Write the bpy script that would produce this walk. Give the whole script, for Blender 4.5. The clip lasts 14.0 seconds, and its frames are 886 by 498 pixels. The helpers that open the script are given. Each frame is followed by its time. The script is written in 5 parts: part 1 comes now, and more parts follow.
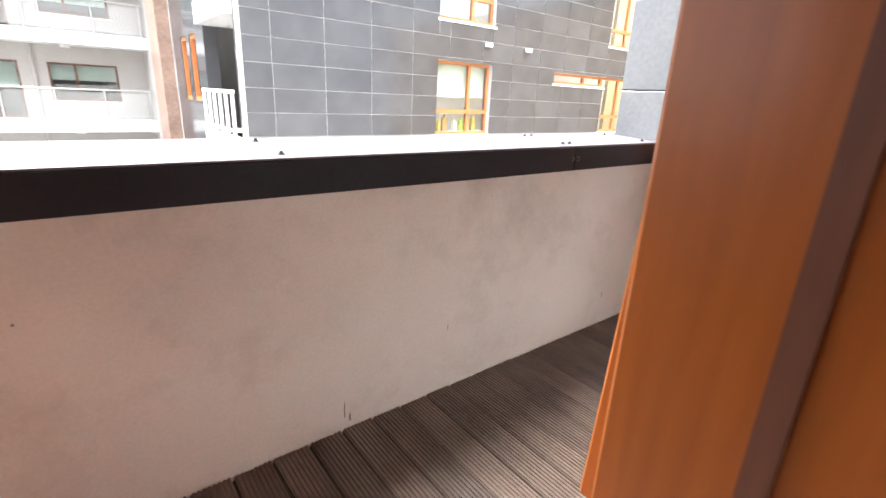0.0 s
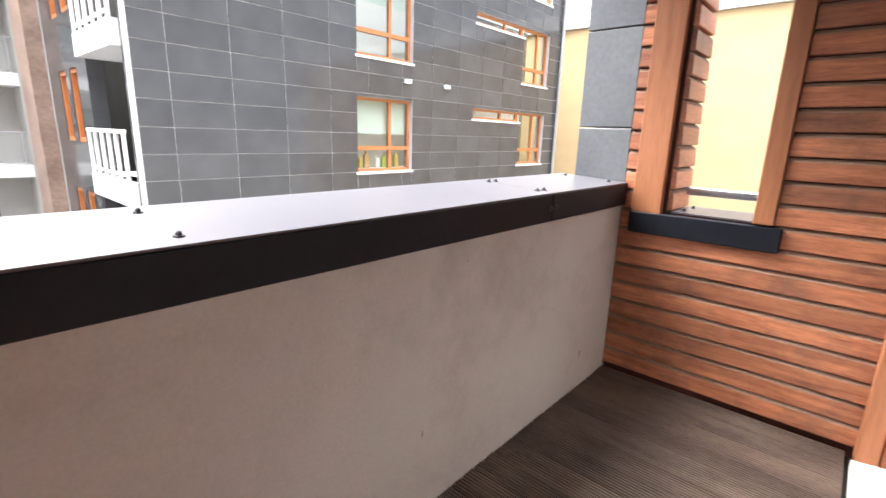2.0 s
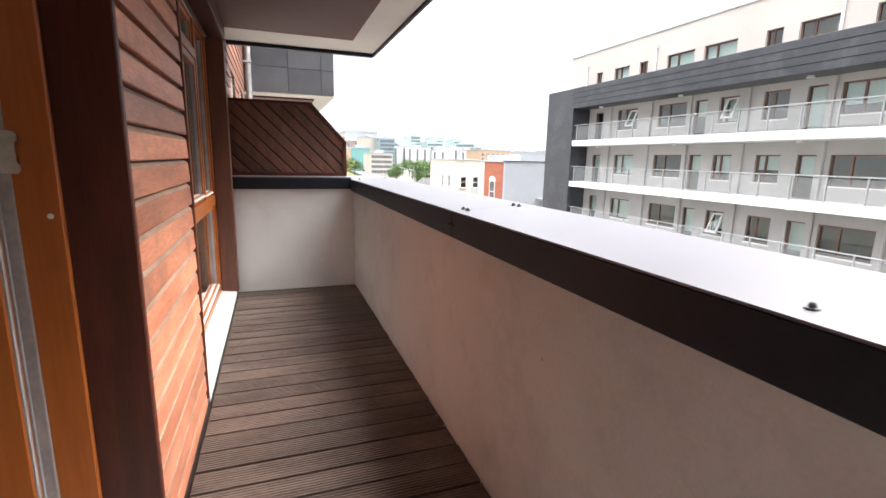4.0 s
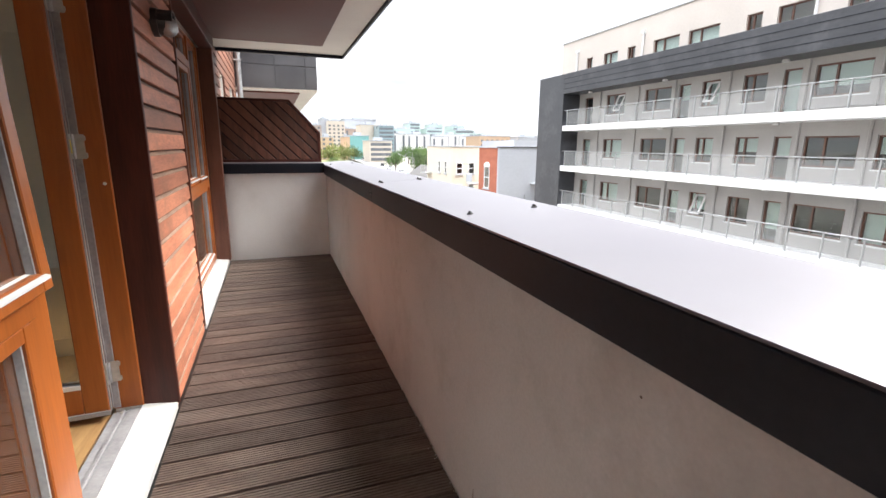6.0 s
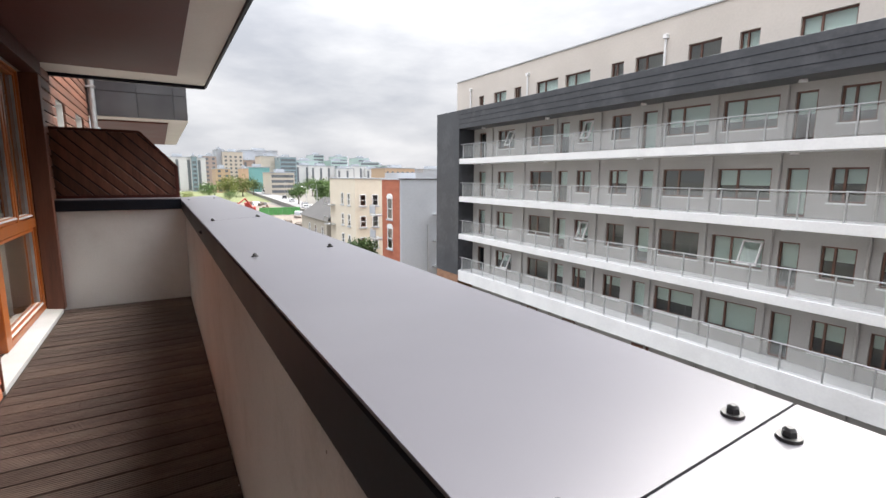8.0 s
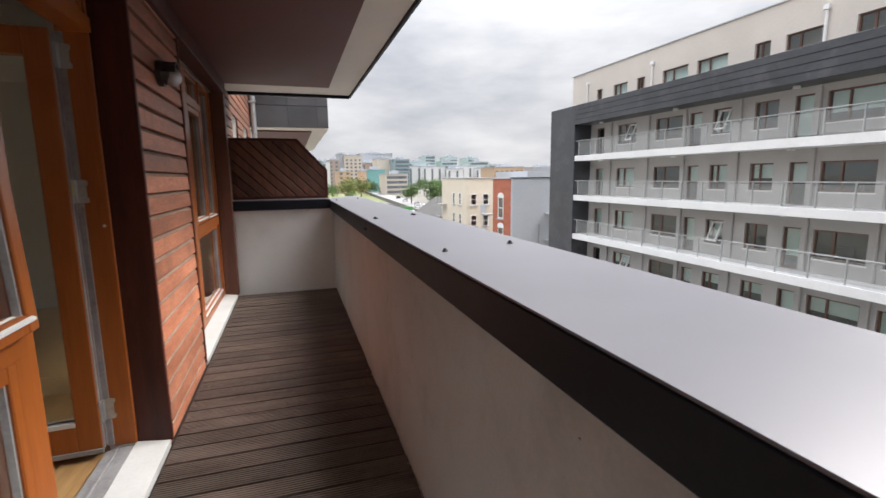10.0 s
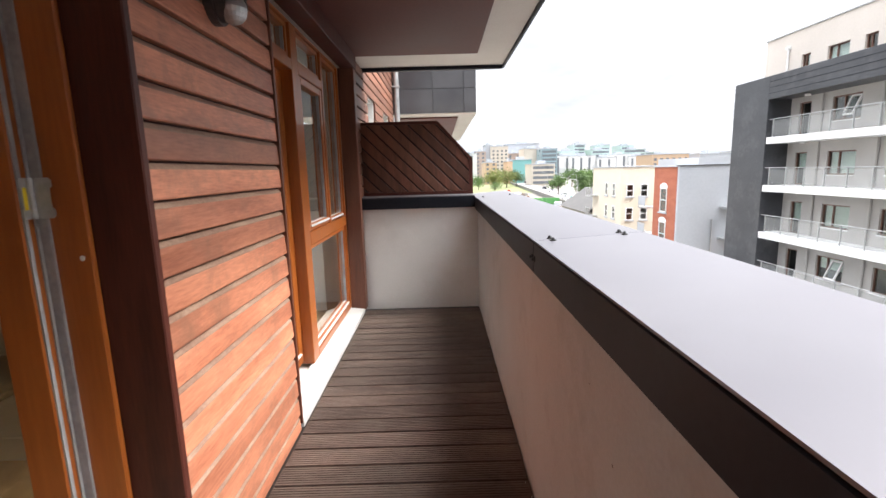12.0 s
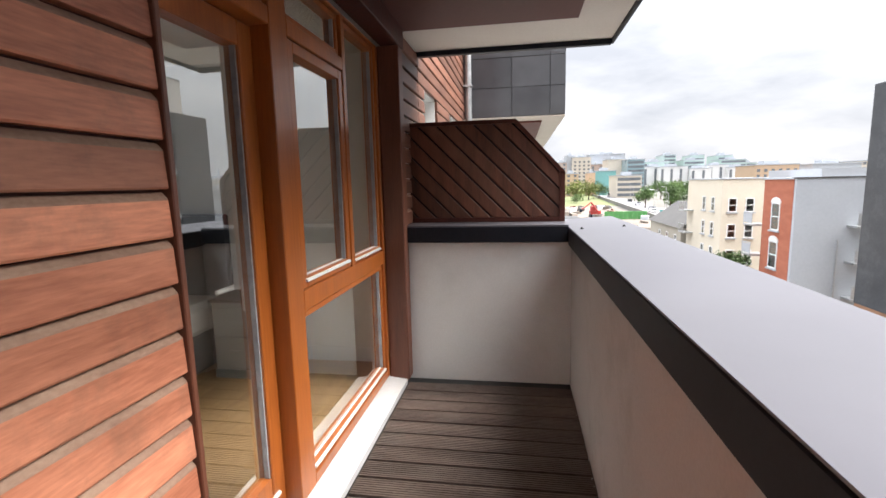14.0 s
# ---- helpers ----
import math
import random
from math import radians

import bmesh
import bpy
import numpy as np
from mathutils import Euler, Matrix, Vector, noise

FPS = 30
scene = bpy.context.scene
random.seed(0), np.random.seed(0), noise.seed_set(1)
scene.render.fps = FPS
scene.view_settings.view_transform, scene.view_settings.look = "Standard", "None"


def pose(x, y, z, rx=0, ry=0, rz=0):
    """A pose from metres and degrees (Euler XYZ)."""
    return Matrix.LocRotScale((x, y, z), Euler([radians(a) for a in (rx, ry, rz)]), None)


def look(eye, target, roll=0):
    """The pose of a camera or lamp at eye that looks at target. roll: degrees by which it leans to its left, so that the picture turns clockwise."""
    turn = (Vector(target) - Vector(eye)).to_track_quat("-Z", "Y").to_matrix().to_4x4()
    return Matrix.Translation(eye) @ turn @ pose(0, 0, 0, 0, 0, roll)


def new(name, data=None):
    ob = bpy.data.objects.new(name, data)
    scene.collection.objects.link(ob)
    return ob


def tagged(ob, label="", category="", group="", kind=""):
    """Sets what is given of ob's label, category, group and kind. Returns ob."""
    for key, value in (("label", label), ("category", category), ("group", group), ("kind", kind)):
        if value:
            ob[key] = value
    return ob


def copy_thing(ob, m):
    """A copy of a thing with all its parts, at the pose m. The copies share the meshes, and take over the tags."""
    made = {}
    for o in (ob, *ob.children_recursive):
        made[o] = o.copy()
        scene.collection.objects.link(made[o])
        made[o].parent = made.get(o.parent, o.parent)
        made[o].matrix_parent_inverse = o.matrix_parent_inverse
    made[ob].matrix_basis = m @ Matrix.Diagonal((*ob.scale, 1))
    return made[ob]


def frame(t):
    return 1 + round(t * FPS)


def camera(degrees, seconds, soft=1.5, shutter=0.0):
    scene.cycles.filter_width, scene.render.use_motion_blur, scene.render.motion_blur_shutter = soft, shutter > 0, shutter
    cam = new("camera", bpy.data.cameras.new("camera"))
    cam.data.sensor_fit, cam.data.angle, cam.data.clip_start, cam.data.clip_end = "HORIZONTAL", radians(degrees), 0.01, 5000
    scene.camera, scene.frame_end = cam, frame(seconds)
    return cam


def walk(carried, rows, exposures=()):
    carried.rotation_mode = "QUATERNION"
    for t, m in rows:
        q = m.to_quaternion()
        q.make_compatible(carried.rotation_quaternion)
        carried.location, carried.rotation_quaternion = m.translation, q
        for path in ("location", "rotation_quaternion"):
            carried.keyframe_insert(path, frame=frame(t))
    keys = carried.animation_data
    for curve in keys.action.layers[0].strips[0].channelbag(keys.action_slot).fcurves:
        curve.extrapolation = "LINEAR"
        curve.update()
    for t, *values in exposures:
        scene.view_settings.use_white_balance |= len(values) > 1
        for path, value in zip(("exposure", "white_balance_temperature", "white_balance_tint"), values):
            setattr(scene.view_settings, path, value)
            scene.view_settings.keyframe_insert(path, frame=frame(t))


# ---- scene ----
cam = camera(87.1, 14.0, shutter=0.2)
PATH = [
    (0, (-1.497, -4.042, 1.339), (-0.013, -5.23, 0.718), 2.7),
    (0.5, (-1.304, -4.09, 1.33), (-0.01, -5.483, 0.711), 3.5),
    (1, (-1.221, -4.111, 1.354), (-0.041, -5.628, 0.798), 3.3),
    (1.5, (-1.156, -4.169, 1.402), (0.0, -5.727, 0.915), 2.7),
    (2, (-1.008, -4.236, 1.362), (0.284, -5.687, 0.886), 1.8),
    (2.5, (-0.747, -4.27, 1.36), (0.956, -5.184, 0.846), 1.7),
    (3, (-0.609, -4.333, 1.329), (1.202, -3.645, 0.835), 1.9),
    (3.5, (-0.734, -4.59, 1.337), (0.352, -2.968, 0.903), 1.9),
    (4, (-0.787, -5.077, 1.369), (-0.117, -3.232, 0.988), 1.3),
    (6.3, (-0.596, -6.25, 1.38), (0.073, -4.419, 0.933), 0.3),
    (6.5, (-0.59, -6.317, 1.377), (0.14, -4.509, 0.931), 0.3),
    (7, (-0.459, -6.355, 1.388), (0.469, -4.63, 0.986), 1.0),
    (7.2, (-0.352, -6.345, 1.397), (0.662, -4.662, 1.023), 1.0),
    (9.3, (-0.166, -6.246, 1.424), (0.811, -4.518, 1.186), -0.3),
    (9.5, (-0.253, -6.255, 1.43), (0.618, -4.473, 1.173), -0.3),
    (10, (-0.475, -6.214, 1.408), (0.127, -4.331, 1.103), -0.7),
    (10.5, (-0.518, -6.016, 1.391), (-0.154, -4.079, 1.052), -1.1),
    (11, (-0.416, -5.65, 1.407), (-0.228, -3.69, 1.054), -1.4),
    (11.5, (-0.392, -5.234, 1.383), (-0.308, -3.268, 1.03), -1.5),
    (12, (-0.359, -4.808, 1.404), (-0.358, -2.835, 1.072), -1.6),
    (12.5, (-0.345, -4.388, 1.416), (-0.415, -2.415, 1.094), -1.8),
    (13, (-0.37, -3.975, 1.414), (-0.499, -2.002, 1.117), -1.6),
    (13.5, (-0.38, -3.633, 1.413), (-0.606, -1.666, 1.135), -1.6),
    (14, (-0.354, -3.366, 1.454), (-0.678, -1.412, 1.177), -1.4),
]
EXPOSURES = [(0, 3.9), (0.5, 3.5), (2.0, 3.2), (3.0, 2.9), (4.2, 2.75), (7.2, 2.4), (9.3, 1.45), (9.5, 1.55), (10.0, 1.9), (11.0, 2.4), (12.5, 2.6), (14.0, 2.35)]
walk(cam, [(t, look(e, g, r)) for t, e, g, r in PATH], EXPOSURES)

# ---------------------------------------------------------------- light
SUN_ELEV, SUN_AZ = 50.0, 80.0   # degrees; azimuth from +y towards +x
world = bpy.data.worlds.new("overcast_sky")
scene.world = world
world.use_nodes = True
wn, wl = world.node_tree.nodes, world.node_tree.links
wn.clear()
w_out = wn.new("ShaderNodeOutputWorld")
w_bg = wn.new("ShaderNodeBackground")
w_sky = wn.new("ShaderNodeTexSky")
w_sky.sky_type = "NISHITA"
w_sky.sun_disc = False
w_sky.sun_elevation = radians(SUN_ELEV)
w_sky.sun_rotation = radians(SUN_AZ)
w_sky.dust_density = 4.0
w_tc = wn.new("ShaderNodeTexCoord")
w_map = wn.new("ShaderNodeMapping")
w_map.inputs["Scale"].default_value = (1.0, 1.0, 3.2)
w_noise = wn.new("ShaderNodeTexNoise")
w_noise.inputs["Scale"].default_value = 3.0
w_noise.inputs["Detail"].default_value = 7.0
w_noise.inputs["Roughness"].default_value = 0.55
w_ramp = wn.new("ShaderNodeValToRGB")
w_ramp.color_ramp.elements[0].position = 0.34
w_ramp.color_ramp.elements[0].color = (8.6, 8.9, 9.7, 1)
w_ramp.color_ramp.elements[1].position = 0.66
w_ramp.color_ramp.elements[1].color = (14.0, 14.0, 14.3, 1)
w_mix = wn.new("ShaderNodeMixRGB")
w_mix.inputs[0].default_value = 0.86
wl.new(w_tc.outputs["Generated"], w_map.inputs["Vector"])
wl.new(w_map.outputs["Vector"], w_noise.inputs["Vector"])
wl.new(w_noise.outputs["Fac"], w_ramp.inputs["Fac"])
wl.new(w_sky.outputs["Color"], w_mix.inputs[1])
wl.new(w_ramp.outputs["Color"], w_mix.inputs[2])
w_sep = wn.new("ShaderNodeSeparateXYZ")
w_pow = wn.new("ShaderNodeMath")
w_pow.operation = "POWER"
w_pow.use_clamp = True
w_pow.inputs[1].default_value = 3.0
w_grad = wn.new("ShaderNodeMath")
w_grad.operation = "MULTIPLY_ADD"
w_grad.inputs[1].default_value, w_grad.inputs[2].default_value = 3.0, 0.38
w_mul = wn.new("ShaderNodeVectorMath")
w_mul.operation = "SCALE"
wl.new(w_tc.outputs["Generated"], w_sep.inputs[0])
wl.new(w_sep.outputs["Z"], w_pow.inputs[0])
wl.new(w_pow.outputs[0], w_grad.inputs[0])
wl.new(w_mix.outputs["Color"], w_mul.inputs[0])
wl.new(w_grad.outputs[0], w_mul.inputs["Scale"])
wl.new(w_mul.outputs[0], w_bg.inputs["Color"])
w_bg.inputs["Strength"].default_value = 0.05
wl.new(w_bg.outputs["Background"], w_out.inputs["Surface"])

sun_data = bpy.data.lights.new("sun", "SUN")
sun_data.energy = 2.2
sun_data.angle = radians(44)
sun_data.color = (1.0, 0.96, 0.9)
sun = new("sun", sun_data)
_az, _el = radians(SUN_AZ), radians(SUN_ELEV)
sun.matrix_world = look((30 * math.sin(_az) * math.cos(_el), 30 * math.cos(_az) * math.cos(_el), 30 * math.sin(_el)), (0, 0, 0))


# ---------------------------------------------------------------- materials
def shader(name):
    m = bpy.data.materials.new(name)
    m.use_nodes = True
    return m, m.node_tree.nodes, m.node_tree.links, m.node_tree.nodes["Principled BSDF"]


def surface(name, dark, light, scale=4.0, stretch=(1, 1, 1), rough=0.6, metal=0.0, grain=60.0, bump=0.15, spread=0.0,
            stain=None, stain_scale=1.2, stain_amount=0.4, coat=0.0, spec=0.5, detail=6.0, rough_var=0.1):
    """Two-scale procedural surface: broad tone, fine grain, optional stains, per-object variation."""
    m, n, l, p = shader(name)
    tc = n.new("ShaderNodeTexCoord")
    mp = n.new("ShaderNodeMapping")
    mp.inputs["Scale"].default_value = stretch
    info = n.new("ShaderNodeObjectInfo")
    add = n.new("ShaderNodeVectorMath")
    add.operation = "MULTIPLY_ADD"
    add.inputs[1].default_value = (7.3, 5.1, 3.7)
    l.new(info.outputs["Random"], add.inputs[0])
    l.new(tc.outputs["Object"], add.inputs[2])
    l.new(add.outputs[0], mp.inputs["Vector"])
    big = n.new("ShaderNodeTexNoise")
    big.inputs["Scale"].default_value = scale
    big.inputs["Detail"].default_value = detail
    fine = n.new("ShaderNodeTexNoise")
    fine.inputs["Scale"].default_value = grain
    fine.inputs["Detail"].default_value = 3.0
    l.new(mp.outputs[0], big.inputs["Vector"])
    l.new(mp.outputs[0], fine.inputs["Vector"])
    mean = n.new("ShaderNodeMath")
    mean.operation = "MULTIPLY_ADD"
    mean.inputs[1].default_value = 0.35
    l.new(fine.outputs["Fac"], mean.inputs[0])
    sc = n.new("ShaderNodeMath")
    sc.operation = "MULTIPLY"
    sc.inputs[1].default_value = 0.65
    l.new(big.outputs["Fac"], sc.inputs[0])
    l.new(sc.outputs[0], mean.inputs[2])
    ramp = n.new("ShaderNodeValToRGB")
    ramp.color_ramp.elements[0].position, ramp.color_ramp.elements[1].position = 0.33, 0.67
    ramp.color_ramp.elements[0].color, ramp.color_ramp.elements[1].color = (*dark, 1), (*light, 1)
    l.new(mean.outputs[0], ramp.inputs["Fac"])
    col = ramp.outputs["Color"]
    if stain:
        st = n.new("ShaderNodeTexNoise")
        st.inputs["Scale"].default_value = stain_scale
        st.inputs["Detail"].default_value = 8.0
        st.inputs["Roughness"].default_value = 0.7
        l.new(add.outputs[0], st.inputs["Vector"])
        sr = n.new("ShaderNodeValToRGB")
        sr.color_ramp.elements[0].position, sr.color_ramp.elements[1].position = 0.5, 0.72
        sr.color_ramp.elements[1].color = (stain_amount, stain_amount, stain_amount, 1)
        l.new(st.outputs["Fac"], sr.inputs["Fac"])
        mx = n.new("ShaderNodeMixRGB")
        mx.inputs[2].default_value = (*stain, 1)
        l.new(sr.outputs["Color"], mx.inputs[0])
        l.new(col, mx.inputs[1])
        col = mx.outputs["Color"]
    if spread:
        hsv = n.new("ShaderNodeHueSaturation")
        mr = n.new("ShaderNodeMapRange")
        mr.inputs["To Min"].default_value, mr.inputs["To Max"].default_value = 1 - spread, 1 + spread
        l.new(info.outputs["Random"], mr.inputs["Value"])
        l.new(mr.outputs[0], hsv.inputs["Value"])
        l.new(col, hsv.inputs["Color"])
        col = hsv.outputs["Color"]
    l.new(col, p.inputs["Base Color"])
    rr = n.new("ShaderNodeMapRange")
    rr.inputs["To Min"].default_value, rr.inputs["To Max"].default_value = max(0.02, rough - rough_var), min(1, rough + rough_var)
    l.new(big.outputs["Fac"], rr.inputs["Value"])
    l.new(rr.outputs[0], p.inputs["Roughness"])
    p.inputs["Metallic"].default_value = metal
    p.inputs["Coat Weight"].default_value = coat
    p.inputs["Specular IOR Level"].default_value = spec
    if bump:
        bp = n.new("ShaderNodeBump")
        bp.inputs["Strength"].default_value = bump
        bp.inputs["Distance"].default_value = 0.004
        l.new(mean.outputs[0], bp.inputs["Height"])
        l.new(bp.outputs[0], p.inputs["Normal"])
    return m


def glass(name, tint=(0.97, 0.985, 0.98), ior=1.9):
    m, n, l, p = shader(name)
    n.remove(p)
    gl = n.new("ShaderNodeBsdfGlass")
    gl.inputs["Color"].default_value = (*tint, 1)
    gl.inputs["Roughness"].default_value = 0.0
    gl.inputs["IOR"].default_value = ior
    l.new(gl.outputs[0], n["Material Output"].inputs["Surface"])
    return m


CEDAR_Y = surface("cedar_along_y", (0.3, 0.1, 0.055), (0.62, 0.255, 0.15), 1.5, (4, 0.9, 7), 0.5, grain=16, bump=0.45, spread=0.38,
                  stain=(0.2, 0.1, 0.065), stain_scale=3.6, stain_amount=0.75)
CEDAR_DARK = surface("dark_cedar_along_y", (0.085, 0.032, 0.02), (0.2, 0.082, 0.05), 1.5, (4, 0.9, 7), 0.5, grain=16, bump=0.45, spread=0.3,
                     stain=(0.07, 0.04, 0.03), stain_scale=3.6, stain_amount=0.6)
CEDAR_X = surface("cedar_along_x", (0.22, 0.068, 0.034), (0.56, 0.22, 0.11), 2.6, (1.3, 6, 14), 0.55, grain=16, bump=0.5, spread=0.25,
                  stain=(0.09, 0.055, 0.045), stain_scale=3.0, stain_amount=0.7)
CEDAR_Z = surface("cedar_post", (0.3, 0.11, 0.05), (0.46, 0.19, 0.09), 2.0, (9, 9, 0.8), 0.5, grain=14, bump=0.3, spread=0.1)
BEVEL_GREY = surface("grey_top_bevel", (0.2, 0.11, 0.075), (0.34, 0.225, 0.16), 3.0, (2, 2, 4), 0.8, grain=30, bump=0.3, spread=0.15)
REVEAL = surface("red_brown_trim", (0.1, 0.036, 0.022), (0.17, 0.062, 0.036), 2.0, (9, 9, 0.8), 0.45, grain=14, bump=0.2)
DARK_WOOD = surface("dark_stained_wood", (0.045, 0.012, 0.009), (0.1, 0.027, 0.018), 2.0, (9, 9, 0.8), 0.5, grain=14, bump=0.25, spread=0.15, spec=0.3)
FENCE_WOOD = surface("fence_board_wood", (0.06, 0.021, 0.013), (0.17, 0.062, 0.038), 2.0, (9, 9, 0.8), 0.5, grain=18, bump=0.4, spread=0.35,
                     stain=(0.17, 0.09, 0.06), stain_amount=0.5)
VARNISH = surface("varnished_frame_wood", (0.29, 0.077, 0.015), (0.44, 0.128, 0.024), 1.2, (7, 7, 0.5), 0.34, grain=12, bump=0.1, coat=0.1, spread=0.08)
RENDERED = surface("painted_parapet_render", (0.4, 0.382, 0.37), (0.49, 0.472, 0.458), 1.6, (1, 1, 1), 0.8, grain=90, bump=0.25,
                   stain=(0.29, 0.255, 0.235), stain_scale=2.2, stain_amount=0.6)
COPING = surface("coated_coping_metal", (0.108, 0.106, 0.124), (0.136, 0.134, 0.154), 1.8, (1, 1, 1), 0.3, metal=0.12, spec=0.3, grain=3, bump=0.0, rough_var=0.02, detail=2.0)
FASCIA = surface("black_fascia_metal", (0.011, 0.013, 0.0195), (0.018, 0.0205, 0.0285), 2.0, (1, 1, 1), 0.45, grain=50, bump=0.02, spec=0.13)
BOLT = surface("dark_bolt_metal", (0.04, 0.04, 0.042), (0.08, 0.08, 0.082), 20.0, rough=0.4, metal=0.5, bump=0.1)
DECKING = surface("weathered_deck_board", (0.066, 0.046, 0.038), (0.175, 0.126, 0.106), 2.2, (1.2, 5, 5), 0.62, grain=26, bump=0.4, spread=0.22,
                  stain=(0.19, 0.165, 0.145), stain_scale=3.0, stain_amount=0.4)
UNDER = surface("dark_subfloor", (0.01, 0.01, 0.01), (0.02, 0.02, 0.02), 3.0)
SILL = surface("white_sill_paint", (0.68, 0.69, 0.7), (0.8, 0.8, 0.8), 3.0, rough=0.45, grain=60, bump=0.05, stain=(0.5, 0.48, 0.44), stain_amount=0.3)
GASKET = surface("grey_gasket", (0.25, 0.25, 0.26), (0.4, 0.4, 0.41), 10.0, rough=0.5, bump=0.05)
STEEL = surface("galvanised_steel", (0.4, 0.41, 0.42), (0.58, 0.59, 0.6), 12.0, rough=0.42, metal=0.85, bump=0.05)
ZINC = surface("zinc_sheet", (0.15, 0.16, 0.175), (0.23, 0.24, 0.255), 1.6, (1, 1, 1), 0.4, metal=0.6, grain=40, bump=0.05, stain=(0.12, 0.125, 0.14))
SOFFIT_BROWN = surface("brown_soffit_panel", (0.09, 0.024, 0.018), (0.12, 0.034, 0.025), 1.5, (1, 1, 1), 0.6, grain=40, bump=0.05, spec=0.3)
SOFFIT_CREAM = surface("cream_soffit_border", (0.62, 0.57, 0.5), (0.72, 0.68, 0.61), 1.5, rough=0.7, bump=0.06)
PLASTER = surface("white_plaster", (0.76, 0.76, 0.74), (0.82, 0.82, 0.8), 1.5, rough=0.85, bump=0.05)
END_RENDER = surface("white_end_wall_render", (0.64, 0.63, 0.62), (0.73, 0.72, 0.71), 1.6, rough=0.85, grain=80, bump=0.3, stain=(0.45, 0.42, 0.4), stain_amount=0.35)
LAMINATE = surface("oak_laminate", (0.34, 0.19, 0.075), (0.5, 0.31, 0.14), 2.0, (8, 0.9, 8), 0.35, grain=14, bump=0.05, spread=0.1)
PANE = glass("window_glass", ior=2.5)
TILE = surface("dark_glazed_tile", (0.05, 0.052, 0.058), (0.085, 0.088, 0.095), 0.5, rough=0.12, grain=2, bump=0.0, spread=0.1, rough_var=0.04)
JOINT = surface("pale_tile_joint", (0.42, 0.42, 0.43), (0.5, 0.5, 0.51), 5.0, rough=0.8, bump=0.0)
WHITE = surface("white_slab_paint", (0.72, 0.72, 0.72), (0.82, 0.82, 0.81), 0.8, rough=0.6, grain=10, bump=0.03, stain=(0.6, 0.59, 0.57), stain_scale=0.5, stain_amount=0.3)
GALLERY_WALL = surface("warm_grey_render", (0.36, 0.35, 0.335), (0.44, 0.428, 0.41), 0.6, rough=0.85, grain=20, bump=0.05)
FRAME_DARK = surface("dark_slate_cladding", (0.035, 0.037, 0.043), (0.06, 0.064, 0.072), 0.5, (1, 1, 2.2), 0.4, grain=6, bump=0.03, stain=(0.13, 0.13, 0.14), stain_scale=0.7, stain_amount=0.5)
CREAM = surface("cream_render", (0.52, 0.475, 0.43), (0.6, 0.55, 0.5), 0.4, rough=0.85, grain=10, bump=0.04)
BROWN_FRAME = surface("brown_window_frame", (0.1, 0.045, 0.03), (0.16, 0.075, 0.05), 3.0, rough=0.5, bump=0.05)
ORANGE_FRAME = surface("orange_window_frame", (0.36, 0.13, 0.045), (0.5, 0.2, 0.07), 3.0, rough=0.45, bump=0.05)
BLIND = surface("pale_green_blind", (0.56, 0.67, 0.63), (0.64, 0.74, 0.7), 1.0, rough=0.8, bump=0.02)
# dark tone that holds the shade of unlit rooms behind glass
ROOM_SHADE = surface("room_shade_tone", (0.05, 0.05, 0.05), (0.1, 0.095, 0.09), 0.7, rough=0.9, bump=0.0)
YELLOW = surface("yellow_render", (0.46, 0.33, 0.18), (0.53, 0.39, 0.22), 0.5, (1, 1, 2), 0.85, grain=14, bump=0.05)
ASPHALT = surface("asphalt", (0.04, 0.04, 0.042), (0.065, 0.065, 0.066), 0.8, rough=0.85, grain=30, bump=0.1)
GALV_BROWN = surface("mottled_brown_cladding", (0.16, 0.1, 0.075), (0.34, 0.24, 0.19), 1.2, (1, 1, 1.5), 0.5, grain=8, bump=0.05)


# ---------------------------------------------------------------- mesh helpers
def box(bm, x0, y0, z0, x1, y1, z1, bevel=0.0):
    """An axis-aligned box, with an optional small bevel."""
    r = bmesh.ops.create_cube(bm, size=1.0, matrix=Matrix.Translation(((x0 + x1) / 2, (y0 + y1) / 2, (z0 + z1) / 2)) @ Matrix.Diagonal((abs(x1 - x0), abs(y1 - y0), abs(z1 - z0), 1)))
    if bevel:
        es = list({e for v in r["verts"] for e in v.link_edges})
        bmesh.ops.bevel(bm, geom=es, offset=bevel, segments=1, affect="EDGES", clamp_overlap=True)
    return bm


def boxes(*bs, bevel=0.0):
    bm = bmesh.new()
    for b in bs:
        box(bm, *b, bevel=bevel)
    return bm


def cyl(bm, a, b, r, seg=12, r2=None):
    a, b = Vector(a), Vector(b)
    d = b - a
    q = d.to_track_quat("Z", "Y").to_matrix().to_4x4()
    bmesh.ops.create_cone(bm, cap_ends=True, segments=seg, radius1=r, radius2=r if r2 is None else r2, depth=d.length, matrix=Matrix.Translation((a + b) / 2) @ q)
    return bm


def prism(bm, outline, place, d0, d1):
    """Extrudes an outline of (u, v) between depths d0 and d1; place maps (u, v, d) to x, y, z."""
    a = [bm.verts.new(place(u, v, d0)) for u, v in outline]
    b = [bm.verts.new(place(u, v, d1)) for u, v in outline]
    n = len(a)
    bm.faces.new(a)
    bm.faces.new(b[::-1])
    for i in range(n):
        bm.faces.new((a[i], b[i], b[(i + 1) % n], a[(i + 1) % n]))
    bmesh.ops.recalc_face_normals(bm, faces=bm.faces)
    return bm


def mesh_of(name, bm, material):
    me = bpy.data.meshes.new(name)
    bm.to_mesh(me)
    bm.free()
    me.materials.append(material)
    return me


def part(name, bm, material, parent=None, label=""):
    ob = new(name, mesh_of(name, bm, material))
    if parent is not None:
        ob.parent = parent
    if label:
        ob["label"] = label
    return ob


